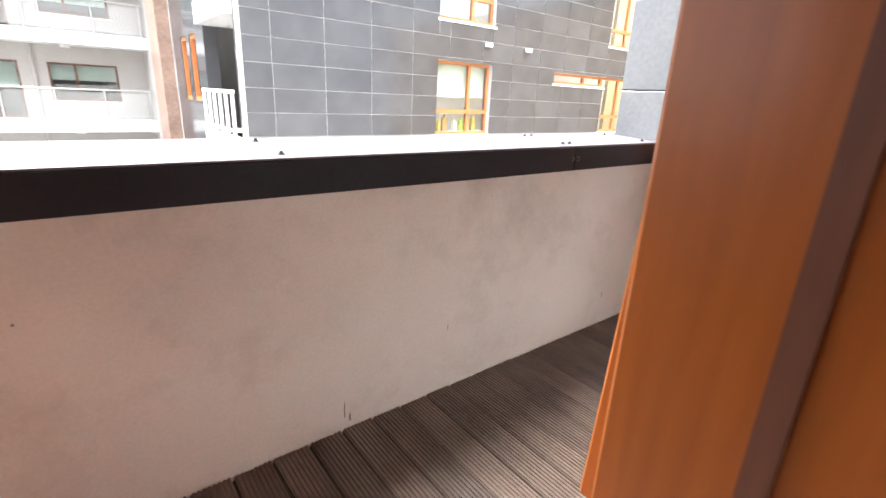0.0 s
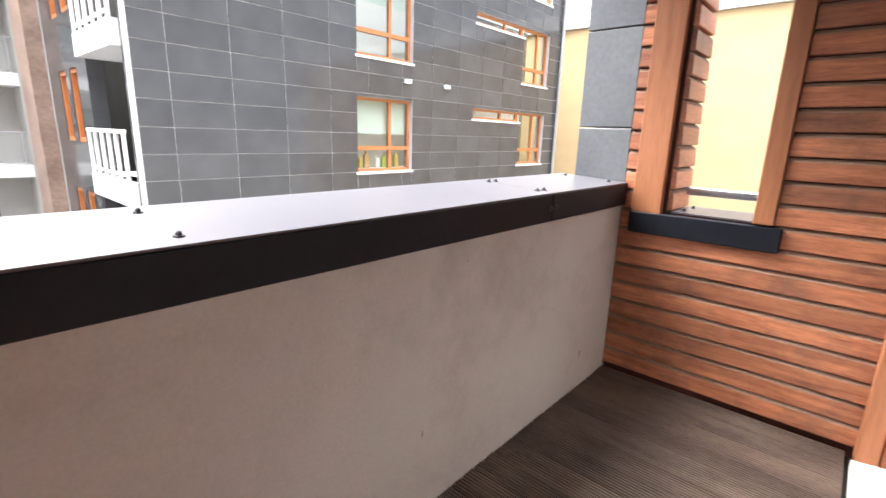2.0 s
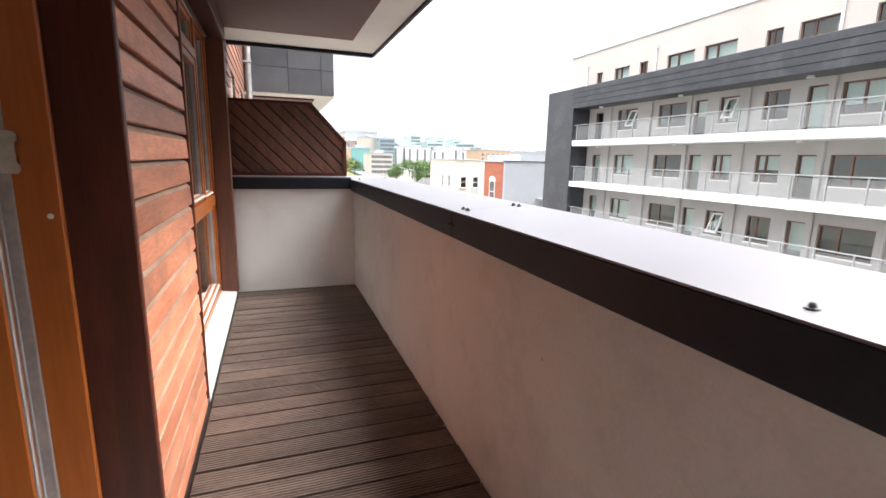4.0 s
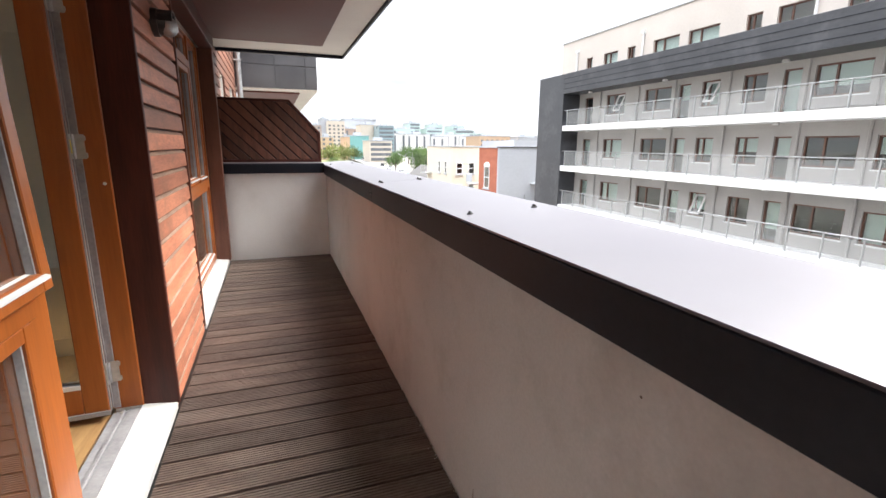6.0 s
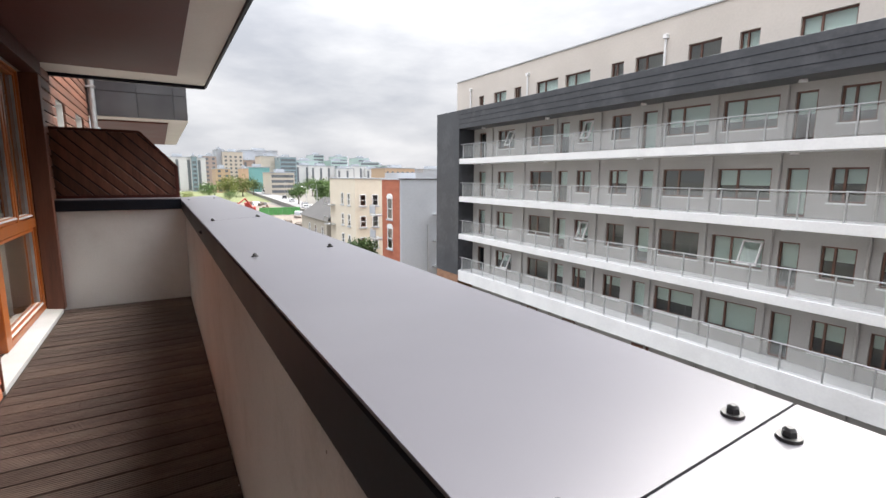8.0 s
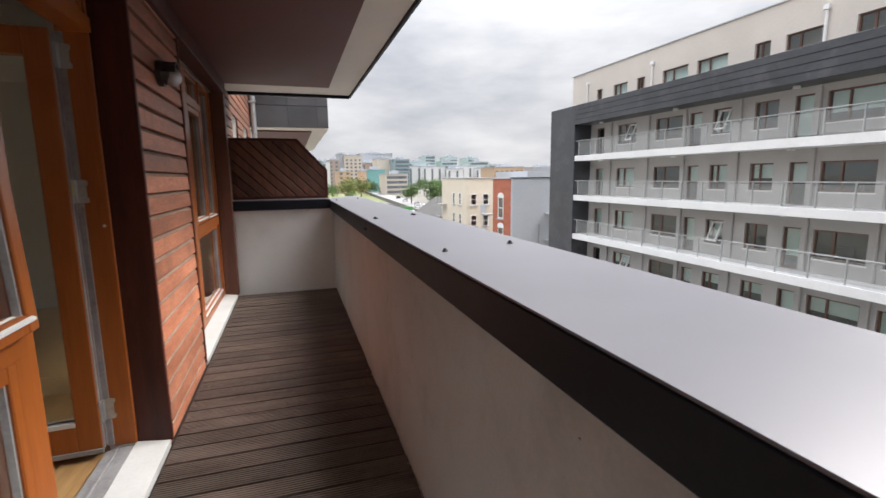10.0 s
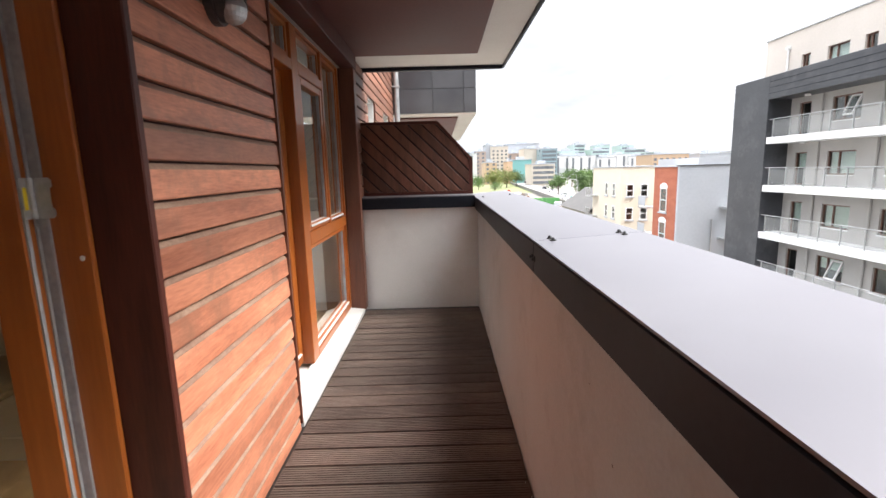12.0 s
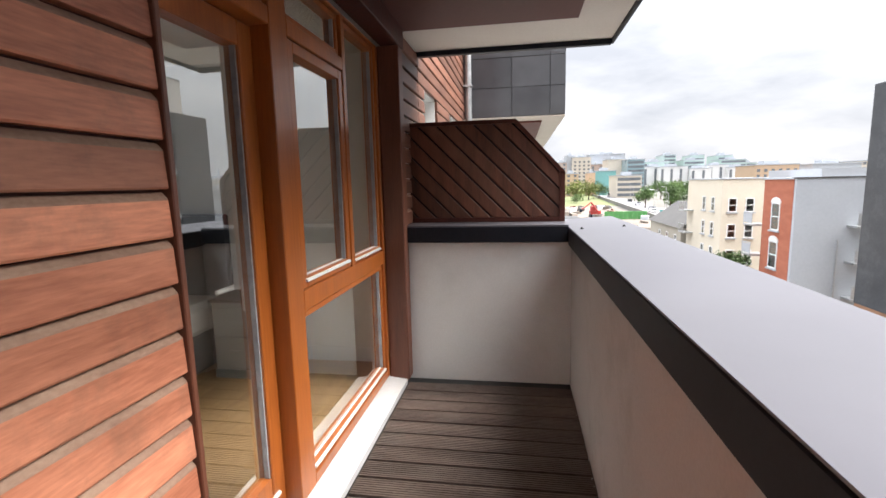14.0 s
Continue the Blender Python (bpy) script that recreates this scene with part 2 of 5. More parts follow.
def piece(name, me, parent, m):
    """One more object on a shared mesh, under its thing."""
    ob = new(name, me)
    ob.parent = parent
    ob.matrix_basis = m
    return ob


def thing(name, label, category, at=(0, 0, 0), group="", kind=""):
    ob = new(name)
    ob.location = at
    ob.empty_display_size = 0.1
    return tagged(ob, label, category, group, kind)


def structure(name, bm, material, label="", category="wall"):
    return tagged(part(name, bm, material), label, category, kind="structure")


def pierced(bm, u0, u1, v0, v1, holes, place, d0, d1):
    """A wall with rectangular openings (u0, u1, v0, v1) right through it, as one closed mesh."""
    us = sorted({u0, u1, *(min(max(h[i], u0), u1) for h in holes for i in (0, 1))})
    vs = sorted({v0, v1, *(min(max(h[i], v0), v1) for h in holes for i in (2, 3))})
    verts = {}

    def at(i, j, k):
        if (i, j, k) not in verts:
            verts[i, j, k] = bm.verts.new(place(us[i], vs[j], (d0, d1)[k]))
        return verts[i, j, k]

    def solid(i, j):
        if not (0 <= i < len(us) - 1 and 0 <= j < len(vs) - 1):
            return False
        u, v = (us[i] + us[i + 1]) / 2, (vs[j] + vs[j + 1]) / 2
        return not any(h[0] < u < h[1] and h[2] < v < h[3] for h in holes)

    for i in range(len(us) - 1):
        for j in range(len(vs) - 1):
            if not solid(i, j):
                continue
            for k in (0, 1):
                bm.faces.new([at(i, j, k), at(i + 1, j, k), at(i + 1, j + 1, k), at(i, j + 1, k)])
            for di, dj, a, b in ((-1, 0, (0, 0), (0, 1)), (1, 0, (1, 0), (1, 1)), (0, -1, (0, 0), (1, 0)), (0, 1, (0, 1), (1, 1))):
                if not solid(i + di, j + dj):
                    p, q = (i + a[0], j + a[1]), (i + b[0], j + b[1])
                    bm.faces.new([at(*p, 0), at(*q, 0), at(*q, 1), at(*p, 1)])
    bmesh.ops.recalc_face_normals(bm, faces=bm.faces)
    return bm

# ---------------------------------------------------------------- balcony: sizes
Y_END, Y_NEAR = 0.0, -6.912          # far end wall, near end wall
X_CLAD = -1.20                      # cladding face of the house wall
Z_SOFFIT = 2.55
U1 = (-6.87, -3.502)                # glazed opening of the first room
U2 = (-2.325, -0.10)                # glazed opening of the second room

# house wall with its two glazed openings
structure("wall_house", pierced(bmesh.new(), Y_NEAR - 0.3, 4.1, -0.6, Z_SOFFIT,
          [(U1[0], U1[1], 0.0, 2.46), (U2[0], U2[1], 0.0, 2.46), (0.9, 1.55, 1.2, 2.3), (2.45, 3.3, 1.2, 2.3)],
          lambda u, v, d: (d, u, v), -1.47, -1.225), PLASTER, "white plastered house wall behind timber cladding")
structure("wall_house_upper", boxes((-1.47, Y_NEAR - 0.3, Z_SOFFIT + 0.25, -1.225, 12.0, 6.0)), DARK_WOOD, "upper house wall above the balcony")

# parapet, end wall
structure("wall_parapet", boxes((0.012, Y_NEAR - 0.3, -0.6, 0.37, 0.64, 1.10)), RENDERED, "warm grey painted parapet wall with faint stains")
structure("wall_end", boxes((-1.225, 0.0, -0.6, 0.009, 0.6, 1.10)), END_RENDER, "white rendered end wall of the balcony")


def coping_piece(y0, y1):
    """One folded length of coping: top that falls inwards, fascia both sides."""
    top = bmesh.new()
    prism(top, [(-0.01, 1.125), (0.4, 1.149), (0.4, 1.155), (-0.01, 1.131)], lambda u, v, d: (u, d, v), y0, y1)
    return top


main_coping = thing("parapet_coping", "lilac-grey coated metal coping with black fascia on the parapet", "coping", (0.2, -3.2, 1.1))
inv = Matrix.Translation((-0.2, 3.2, -1.1))


def under(ob, parent):
    """Keeps a part built in place where it is, below its thing."""
    ob.parent = parent
    ob.matrix_parent_inverse = Matrix.Translation(-parent.location)
    return ob


for y0, y1 in ((Y_NEAR, -6.069), (-6.066, -3.062), (-3.059, 0.69)):
    under(part("coping_sheet", coping_piece(y0, y1), COPING), main_coping)
    under(part("inner_fascia", boxes((-0.014, y0, 1.006, 0.010, y1, 1.124), bevel=0.003), FASCIA, label="black metal fascia"), main_coping)
    under(part("outer_fascia", boxes((0.374, y0, 1.0, 0.403, y1, 1.147), bevel=0.003), FASCIA), main_coping)
end_coping = thing("end_wall_coping", "black metal coping on the white end wall", "coping", (-0.6, 0.3, 1.1))
under(part("coping_sheet", boxes((-1.222, -0.03, 1.142, -0.016, 0.63, 1.150)), COPING), end_coping)
under(part("inner_fascia", boxes((-1.222, -0.034, 1.028, -0.016, -0.004, 1.141), bevel=0.003), FASCIA), end_coping)


def bolt_mesh():
    bm = bmesh.new()
    cyl(bm, (0, 0, 0), (0, 0, 0.004), 0.0125, 16, 0.0115)
    cyl(bm, (0, 0, 0.004), (0, 0, 0.010), 0.0072, 6, 0.0066)
    cyl(bm, (0, 0, 0.010), (0, 0, 0.013), 0.0062, 12, 0.0035)
    return mesh_of("bolt", bm, BOLT)


BOLT_MESH = bolt_mesh()
tilt = math.degrees(math.atan2(0.027, 0.46))
for y in (-0.18, -3.033, -3.088, -4.583, -6.04, -6.095, -6.80):
    for x in (0.054, 0.32):
        b = new("coping_bolt", BOLT_MESH)
        b.matrix_basis = pose(x, y, 1.1305 + (x + 0.01) * 0.0587, 0, -tilt, 0)
        tagged(b, "small black hexagon bolt with washer on the coping", "bolt", "coping bolts")
for y in (-3.04, -3.083, -6.047, -6.09):
    b = new("coping_bolt", BOLT_MESH)
    b.matrix_basis = pose(-0.014, y, 1.066, 0, -90, 0)
    tagged(b, "small black hexagon bolt on the fascia joint", "bolt", "fascia bolts")

# ---------------------------------------------------------------- deck
deck = tagged(part("floor_deck", boxes((-1.2, Y_NEAR, -0.10, 0.011, -0.001, -0.034)), UNDER), "grooved brown-grey deck boards across the balcony", "floor", kind="structure")


def deck_board_mesh():
    """A grooved board across the balcony, 0.138 wide, profile of ridges."""
    w, n = 0.133, 8
    pts = [(0.0, -0.026)]
    pitch = w / n
    for i in range(n):
        u = i * pitch
        pts += [(u + 0.0015, -0.0005), (u + pitch * 0.58, 0.0), (u + pitch * 0.64, -0.006), (u + pitch * 0.96, -0.006)]
    pts.append((w, -0.026))
    bm = bmesh.new()
    prism(bm, pts, lambda u, v, d: (d, u, v), -1.166, 0.006)
    return mesh_of("deck_board", bm, DECKING)


DECK_MESH = deck_board_mesh()
y = Y_NEAR + 0.003
while y < -0.14:
    piece("deck_board", DECK_MESH, deck, Matrix.Translation((random.uniform(-0.002, 0.002), y, -0.008 + random.uniform(-0.002, 0.002))))
    y += 0.1445

# ---------------------------------------------------------------- timber cladding
CLAD_PITCH = 0.1168
LOW_PITCH, NEAR_PITCH = 0.1075, 0.1075     # lower and upper boards of the near end


def clad_profile(h=CLAD_PITCH):
    """Section of a lapped board: height against how far it stands out."""
    return [(0.003, 0.0), (0.003, 0.0265), (0.008, 0.029), (h * 0.8, 0.0245), (h * 0.84, 0.0225), (h * 0.97, 0.008), (h * 0.97, 0.0)]


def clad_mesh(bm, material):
    """Boards get a greyer colour on the top bevel."""
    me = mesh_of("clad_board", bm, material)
    me.materials.append(BEVEL_GREY)
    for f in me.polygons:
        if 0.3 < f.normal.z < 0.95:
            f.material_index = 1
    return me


def clad_board_y(y0, y1, h=CLAD_PITCH, material=CEDAR_Y):
    bm = bmesh.new()
    prism(bm, [(v, u) for u, v in clad_profile(h)], lambda u, v, d: (u, d, v), y0, y1)
    return clad_mesh(bm, material)


def clad_board_x(x0, x1, h=NEAR_PITCH):
    bm = bmesh.new()
    prism(bm, [(v, u) for u, v in clad_profile(h)], lambda u, v, d: (d, u, v), x0, x1)
    return clad_mesh(bm, CEDAR_X)


def rows_of_boards(parent, me, z0, z1, at, step=CLAD_PITCH):
    z = z0
    while z < z1 - 0.03:
        piece("clad_board", me, parent, at(z))
        z += step


clad2 = tagged(part("wall_cladding", boxes((-1.2245, U1[1] + 0.005, 0.0, -1.2232, U2[0] - 0.005, 2.46)), DARK_WOOD),
               "weathered red-brown lapped timber cladding", "wall", kind="structure")
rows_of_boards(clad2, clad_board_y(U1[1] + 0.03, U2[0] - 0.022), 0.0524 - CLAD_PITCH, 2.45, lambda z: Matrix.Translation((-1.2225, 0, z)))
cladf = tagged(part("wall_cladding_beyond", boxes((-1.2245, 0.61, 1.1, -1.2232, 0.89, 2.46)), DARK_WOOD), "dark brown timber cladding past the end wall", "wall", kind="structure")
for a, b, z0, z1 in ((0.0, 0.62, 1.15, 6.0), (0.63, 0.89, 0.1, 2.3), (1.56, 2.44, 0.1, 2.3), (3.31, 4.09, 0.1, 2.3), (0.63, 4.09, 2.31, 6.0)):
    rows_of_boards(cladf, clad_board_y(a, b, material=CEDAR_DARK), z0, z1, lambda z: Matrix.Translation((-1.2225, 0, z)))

# near end wall: low wall, wide upper wall, corner post, opening between
yn = Y_NEAR
structure("wall_near_end", boxes((-1.225, yn - 0.34, -0.6, 0.01, yn - 0.024, 0.985), (-1.225, yn - 0.34, 0.985, -0.718, yn - 0.024, Z_SOFFIT), (-0.227, yn - 0.34, 0.985, 0.002, yn - 0.024, Z_SOFFIT)),
          DARK_WOOD, "timber-clad end wall with a tall opening")
cladn = tagged(part("wall_cladding_near", boxes((-1.2, yn - 0.0235, 0.0, -0.03, yn - 0.0225, 0.9)), DARK_WOOD), "red-brown lapped timber cladding with dark water stains", "wall", kind="structure")
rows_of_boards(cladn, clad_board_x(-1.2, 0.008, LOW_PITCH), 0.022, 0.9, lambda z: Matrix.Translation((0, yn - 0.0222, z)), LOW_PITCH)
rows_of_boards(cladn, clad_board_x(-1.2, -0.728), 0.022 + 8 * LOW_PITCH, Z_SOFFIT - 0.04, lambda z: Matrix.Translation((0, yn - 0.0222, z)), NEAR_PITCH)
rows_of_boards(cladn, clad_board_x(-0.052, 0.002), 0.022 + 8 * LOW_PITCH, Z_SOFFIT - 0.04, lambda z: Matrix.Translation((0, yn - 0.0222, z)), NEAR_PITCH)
# boards on the far reveal of the opening, facing the house
bm = bmesh.new()
prism(bm, [(-v, u) for u, v in clad_profile()], lambda u, v, d: (u, d, v), yn - 0.34, yn - 0.03)
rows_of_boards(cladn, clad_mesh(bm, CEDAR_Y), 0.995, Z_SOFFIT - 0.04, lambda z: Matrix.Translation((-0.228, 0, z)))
part("corner_post", boxes((-0.211, yn - 0.022, 0.97, -0.055, yn + 0.022, Z_SOFFIT), bevel=0.004), CEDAR_Z, cladn, "orange timber trim post")
part("corner_post", boxes((-0.724, yn - 0.022, 0.99, -0.638, yn + 0.022, Z_SOFFIT), bevel=0.004), CEDAR_Z, cladn, "orange timber trim post")
ledge = thing("opening_ledge", "black metal flashing and pale coping in the end wall opening", "ledge", (-0.4, yn, 0.9))
under(part("flashing", boxes((-0.762, yn - 0.02, 0.862, -0.05, yn + 0.03, 0.98), bevel=0.004), FASCIA), ledge)
under(part("coping_sheet", boxes((-0.714, yn - 0.36, 0.988, -0.257, yn - 0.021, 0.996)), COPING), ledge)
for dx, dy in ((-0.66, -0.12), (-0.3, -0.1), (-0.3, -0.28)):
    b = new("coping_bolt", BOLT_MESH)
    b.matrix_basis = pose(dx, yn + dy, 0.996)
    tagged(b, "small black bolt on the opening ledge", "bolt", "ledge bolts")
rail = thing("safety_rail", "galvanised steel safety rail across the opening", "rail", (-0.45, yn - 0.3, 1.08))
bm = bmesh.new()
cyl(bm, (-0.72, yn - 0.3, 1.09), (-0.225, yn - 0.3, 1.09), 0.024, 14)
under(part("tube", bm, STEEL), rail)
bm = bmesh.new()
cyl(bm, (-0.235, yn - 0.3, 1.09), (-0.222, yn - 0.3, 1.09), 0.042, 14)
under(part("flange", bm, STEEL), rail)

# zinc pier beyond the parapet
pier = thing("zinc_pier", "pale zinc sheet clad pier beside the parapet", "pier", (0.2, yn - 0.2, -9.5))
for z0, z1 in ((-9.5, -5.0), (-4.994, -2.2), (-2.194, 0.45), (0.456, 1.428), (1.434, 1.955), (1.961, 3.6), (3.606, 5.5)):
    under(part("zinc_sheet", boxes((0.006, yn - 0.42, z0, 0.32, yn - 0.004, z1), bevel=0.004), ZINC), pier)

# trim post of the near end by the glazing
structure("trim_near_post", boxes((-1.272, yn - 0.02, 0.0, -1.192, yn + 0.09, 2.46), (-1.36, yn - 0.02, 0.0, -1.277, yn + 0.08, 2.46), bevel=0.004), CEDAR_Z, "orange-brown timber trim post", "trim")

# ---------------------------------------------------------------- soffit
structure("ceiling_slab", boxes((-1.225, Y_NEAR - 0.3, Z_SOFFIT, 0.36, 0.675, Z_SOFFIT + 0.26)), SOFFIT_CREAM, "cream underside border of the balcony above", "ceiling")
structure("ceiling_panel", boxes((-1.2, Y_NEAR, Z_SOFFIT - 0.012, 0.04, 0.06, Z_SOFFIT - 0.003)), SOFFIT_BROWN, "dark brown boarded soffit panel", "ceiling")
structure("ceiling_drip_edge", boxes((-1.22, 0.633, Z_SOFFIT - 0.04, 0.36, 0.682, Z_SOFFIT - 0.002), (0.362, Y_NEAR, Z_SOFFIT - 0.03, 0.382, 0.682, Z_SOFFIT + 0.27)), FASCIA, "dark metal drip edge of the soffit", "trim")
structure("trim_head", boxes((-1.30, Y_NEAR, 2.40, -1.16, U1[1] + 0.02, Z_SOFFIT - 0.014), (-1.30, U2[0] - 0.02, 2.40, -1.16, -0.002, Z_SOFFIT - 0.014), (-1.197, U1[1] + 0.022, 2.40, -1.16, U2[0] - 0.022, Z_SOFFIT - 0.014), bevel=0.004), DARK_WOOD, "dark timber head trim under the soffit", "trim")

# ---------------------------------------------------------------- privacy fence on the end wall
fence = thing("privacy_screen", "dark brown diagonal-board timber privacy screen with clipped corner", "screen", (-0.6, 0.3, 1.151))
FX0, FX1, FZ0, FZ1, FXC, FZC = -1.21, -0.015, 1.164, 1.924, -0.38, 1.526
under(part("top_rail", boxes((FX0, 0.262, FZ1 - 0.03, FXC, 0.318, FZ1)), DARK_WOOD), fence)
bm = bmesh.new()
prism(bm, [(FXC, FZ1), (FX1, FZC), (FX1 - 0.02, FZC - 0.02), (FXC - 0.01, FZ1 - 0.03)], lambda u, v, d: (u, d, v), 0.262, 0.318)
under(part("sloping_rail", bm, DARK_WOOD), fence)
under(part("end_post", boxes((FX1 - 0.04, 0.262, FZ0 - 0.012, FX1, 0.318, FZC)), DARK_WOOD), fence)
under(part("bottom_rail", boxes((FX0, 0.262, FZ0 - 0.012, FX1 - 0.041, 0.318, FZ0 + 0.022)), DARK_WOOD), fence)


def clip(poly, nx, nz, c):
    """Keeps the part of a polygon with nx*x + nz*z <= c."""
    out = []
    for (ax, az), (bx, bz) in zip(poly, poly[1:] + poly[:1]):
        da, db = nx * ax + nz * az - c, nx * bx + nz * bz - c
        if da <= 0:
            out.append((ax, az))
        if da * db < 0:
            k = da / (da - db)
            out.append((ax + k * (bx - ax), az + k * (bz - az)))
    return out


panel = [(FX0, FZ0 + 0.02), (FX1 - 0.035, FZ0 + 0.02), (FX1 - 0.035, FZC - 0.02), (FXC - 0.01, FZ1 - 0.025), (FX0, FZ1 - 0.025)]
s2 = math.sqrt(0.5)
k, pitch = -1.2, 0.1025
while k < 2.6:
    poly = clip(clip(panel, s2, s2, k + pitch - 0.009), -s2, -s2, -(k + 0.003))
    if len(poly) > 2:
        bm = bmesh.new()
        prism(bm, poly, lambda u, v, d: (u, d, v), 0.275, 0.30)
        bmesh.ops.bevel(bm, geom=list(bm.edges), offset=0.005, segments=1, affect="EDGES", clamp_overlap=True)
        under(part("diagonal_board", bm, FENCE_WOOD), fence)
    k += pitch
bm = bmesh.new()
prism(bm, [(FX0, FZ0 + 0.01), (FX1 - 0.02, FZ0 + 0.01), (FX1 - 0.02, FZC - 0.01), (FXC - 0.01, FZ1 - 0.02), (FX0, FZ1 - 0.02)], lambda u, v, d: (u, d, v), 0.302, 0.312)
under(part("backing", bm, FASCIA), fence)

# ---------------------------------------------------------------- glazing
XF, XG = -1.335, -1.385              # front of the frames, glass plane


def light(parent, y0, y1, z0, z1, stile=0.05, x=XF, ledge_h=0.0, name="casement"):
    """One framed pane; with a white ledge on the bottom rail where asked."""
    xb = x - 0.07
    fr = part(name, boxes((xb, y0, z0, x, y0 + stile, z1), (xb, y1 - stile, z0, x, y1, z1), (xb, y0 + stile, z0, x, y1 - stile, z0 + stile), (xb, y0 + stile, z1 - stile, x, y1 - stile, z1), bevel=0.004), VARNISH, parent)
    gp = part("pane", boxes((x - 0.042, y0 + stile - 0.004, z0 + stile - 0.004, x - 0.036, y1 - stile + 0.004, z1 - stile + 0.004)), PANE, fr)
    gp.visible_shadow = False
    s = stile
    part("gasket", boxes((x - 0.034, y0 + s, z0 + s, x - 0.012, y0 + s + 0.009, z1 - s), (x - 0.034, y1 - s - 0.009, z0 + s, x - 0.012, y1 - s, z1 - s)), GASKET, fr)
    if ledge_h:
        bm = bmesh.new()
        prism(bm, [(x - 0.034, z0 + s + 0.004), (x + 0.012, z0 + s - 0.012), (x + 0.012, z0 + s - 0.022), (x - 0.034, z0 + s - 0.022)], lambda u, v, d: (u, d, v), y0 + s * 0.6, y1 - s * 0.6)
        part("ledge", bm, SILL, fr, "white painted glazing ledge")
    return fr


def post(parent, y0, y1, z0, z1, x=XF + 0.012, xb=-1.43, name="mullion"):
    return part(name, boxes((xb, y0, z0, x, y1, z1), bevel=0.004), VARNISH, parent)


# second room: closed door, casement with fixed lights
w2 = tagged(new("window_2"), "varnished orange timber window with casement and fixed lights", "window", kind="structure")
post(w2, U2[0], U2[0] + 0.045, 0.03, 2.40, name="frame_post")
post(w2, -1.565, -1.42, 0.03, 2.40)
post(w2, -0.155, -0.105, 0.03, 2.40, name="frame_post")
post(w2, -0.785, -0.735, 0.985, 2.40)
post(w2, -1.42, -0.155, 0.89, 0.985, name="mid_rail")
post(w2, -1.42, -0.155, 0.03, 0.085, name="bottom_rail")
post(w2, U2[0] + 0.045, -1.565, 2.09, 2.16, name="transom")
post(w2, -1.42, -0.785, 2.09, 2.16, name="transom")
post(w2, U2[0] + 0.045, -0.155, 2.385, 2.40, name="head_rail")
light(w2, -1.415, -0.79, 0.99, 2.085, 0.052, XF + 0.006, 1)
light(w2, -0.732, -0.158, 0.99, 2.38, 0.034, XF - 0.006, 1, "fixed_light")
light(w2, -1.415, -0.158, 0.09, 0.88, 0.03, XF - 0.006, 1, "fixed_light")
light(w2, -1.415, -0.79, 2.165, 2.38, 0.03, XF - 0.006, 0, "top_light")
light(w2, U2[0] + 0.05, -1.57, 2.165, 2.38, 0.03, XF - 0.006, 0, "top_light")
door2 = tagged(new("door_2"), "closed glazed balcony door in varnished timber", "door", kind="structure")
light(door2, U2[0] + 0.05, -1.57, 0.05, 2.085, 0.095, -1.40, 1, "door_leaf")
part("door_handle", boxes((-1.484, -1.662, 0.955, -1.471, -1.635, 1.085), (-1.53, -1.657, 1.045, -1.484, -1.64, 1.062), (-1.532, -1.76, 1.045, -1.515, -1.64, 1.062), bevel=0.004), SILL, door2, "white lever handle")
part("bottom_panel", boxes((-1.46, U2[0] + 0.15, 0.145, -1.405, -1.67, 0.22)), VARNISH, door2)

# first room: window beside an open door
w1 = tagged(new("window_1"), "varnished orange timber window with a mid rail", "window", kind="structure")
post(w1, U1[0], U1[0] + 0.05, 0.03, 2.40, name="frame_post")
post(w1, -4.455, -4.325, 0.03, 2.40, x=-1.345, xb=-1.52)
# thin dark strip that paints the shadowed gap between mullion and frame
part("door_seal", boxes((-1.452, -4.3245, 0.04, -1.436, -4.322, 2.09)), REVEAL, w1, "dark brown strip painted as the shadowed gap beside the door")
jamb = post(w1, -3.523, -3.505, 0.03, 2.40, x=-1.338, xb=-1.47, name="frame_post")
part("plug", cyl(bmesh.new(), (-1.366, -3.5234, 1.19), (-1.366, -3.5245, 1.19), 0.008, 10, 0.006), SILL, jamb, "white plastic plug")
part("rebate_strip", boxes((-1.468, -3.5275, 0.04, -1.438, -3.5235, 2.09), (-1.4445, -3.5295, 0.04, -1.4405, -3.5277, 2.09)), GASKET, jamb, "grey aluminium rebate strip")
post(w1, -5.60, -5.53, 0.95, 2.40)
post(w1, U1[0] + 0.05, -4.455, 0.855, 0.95, name="mid_rail")
post(w1, U1[0] + 0.05, -4.455, 0.03, 0.085, name="bottom_rail")
post(w1, -4.325, -3.523, 2.09, 2.16, name="transom")
post(w1, -5.53, -4.455, 2.10, 2.17, name="transom")
post(w1, U1[0] + 0.05, -3.575, 2.385, 2.40, name="head_rail")
cas = light(w1, -5.525, -4.415, 0.935, 2.085, 0.06, -1.335, 1)
hang = Vector((-1.37, 0.0, 2.085))
cas.matrix_basis = Matrix.Translation(hang) @ Matrix.Rotation(radians(-2.6), 4, "Y") @ Matrix.Translation(-hang)
part("window_handle", boxes((-1.42, -4.86, 1.0, -1.406, -4.83, 1.03), (-1.435, -4.853, 1.005, -1.42, -4.837, 1.13), bevel=0.004), SILL, cas, "white window handle")
light(w1, U1[0] + 0.055, -5.605, 0.955, 2.38, 0.04, XF - 0.004, 1, "fixed_light")
light(w1, U1[0] + 0.055, -4.46, 0.09, 0.845, 0.05, XF - 0.004, 1, "fixed_light")
light(w1, -5.525, -4.46, 2.175, 2.38, 0.03, XF - 0.006, 0, "top_light")
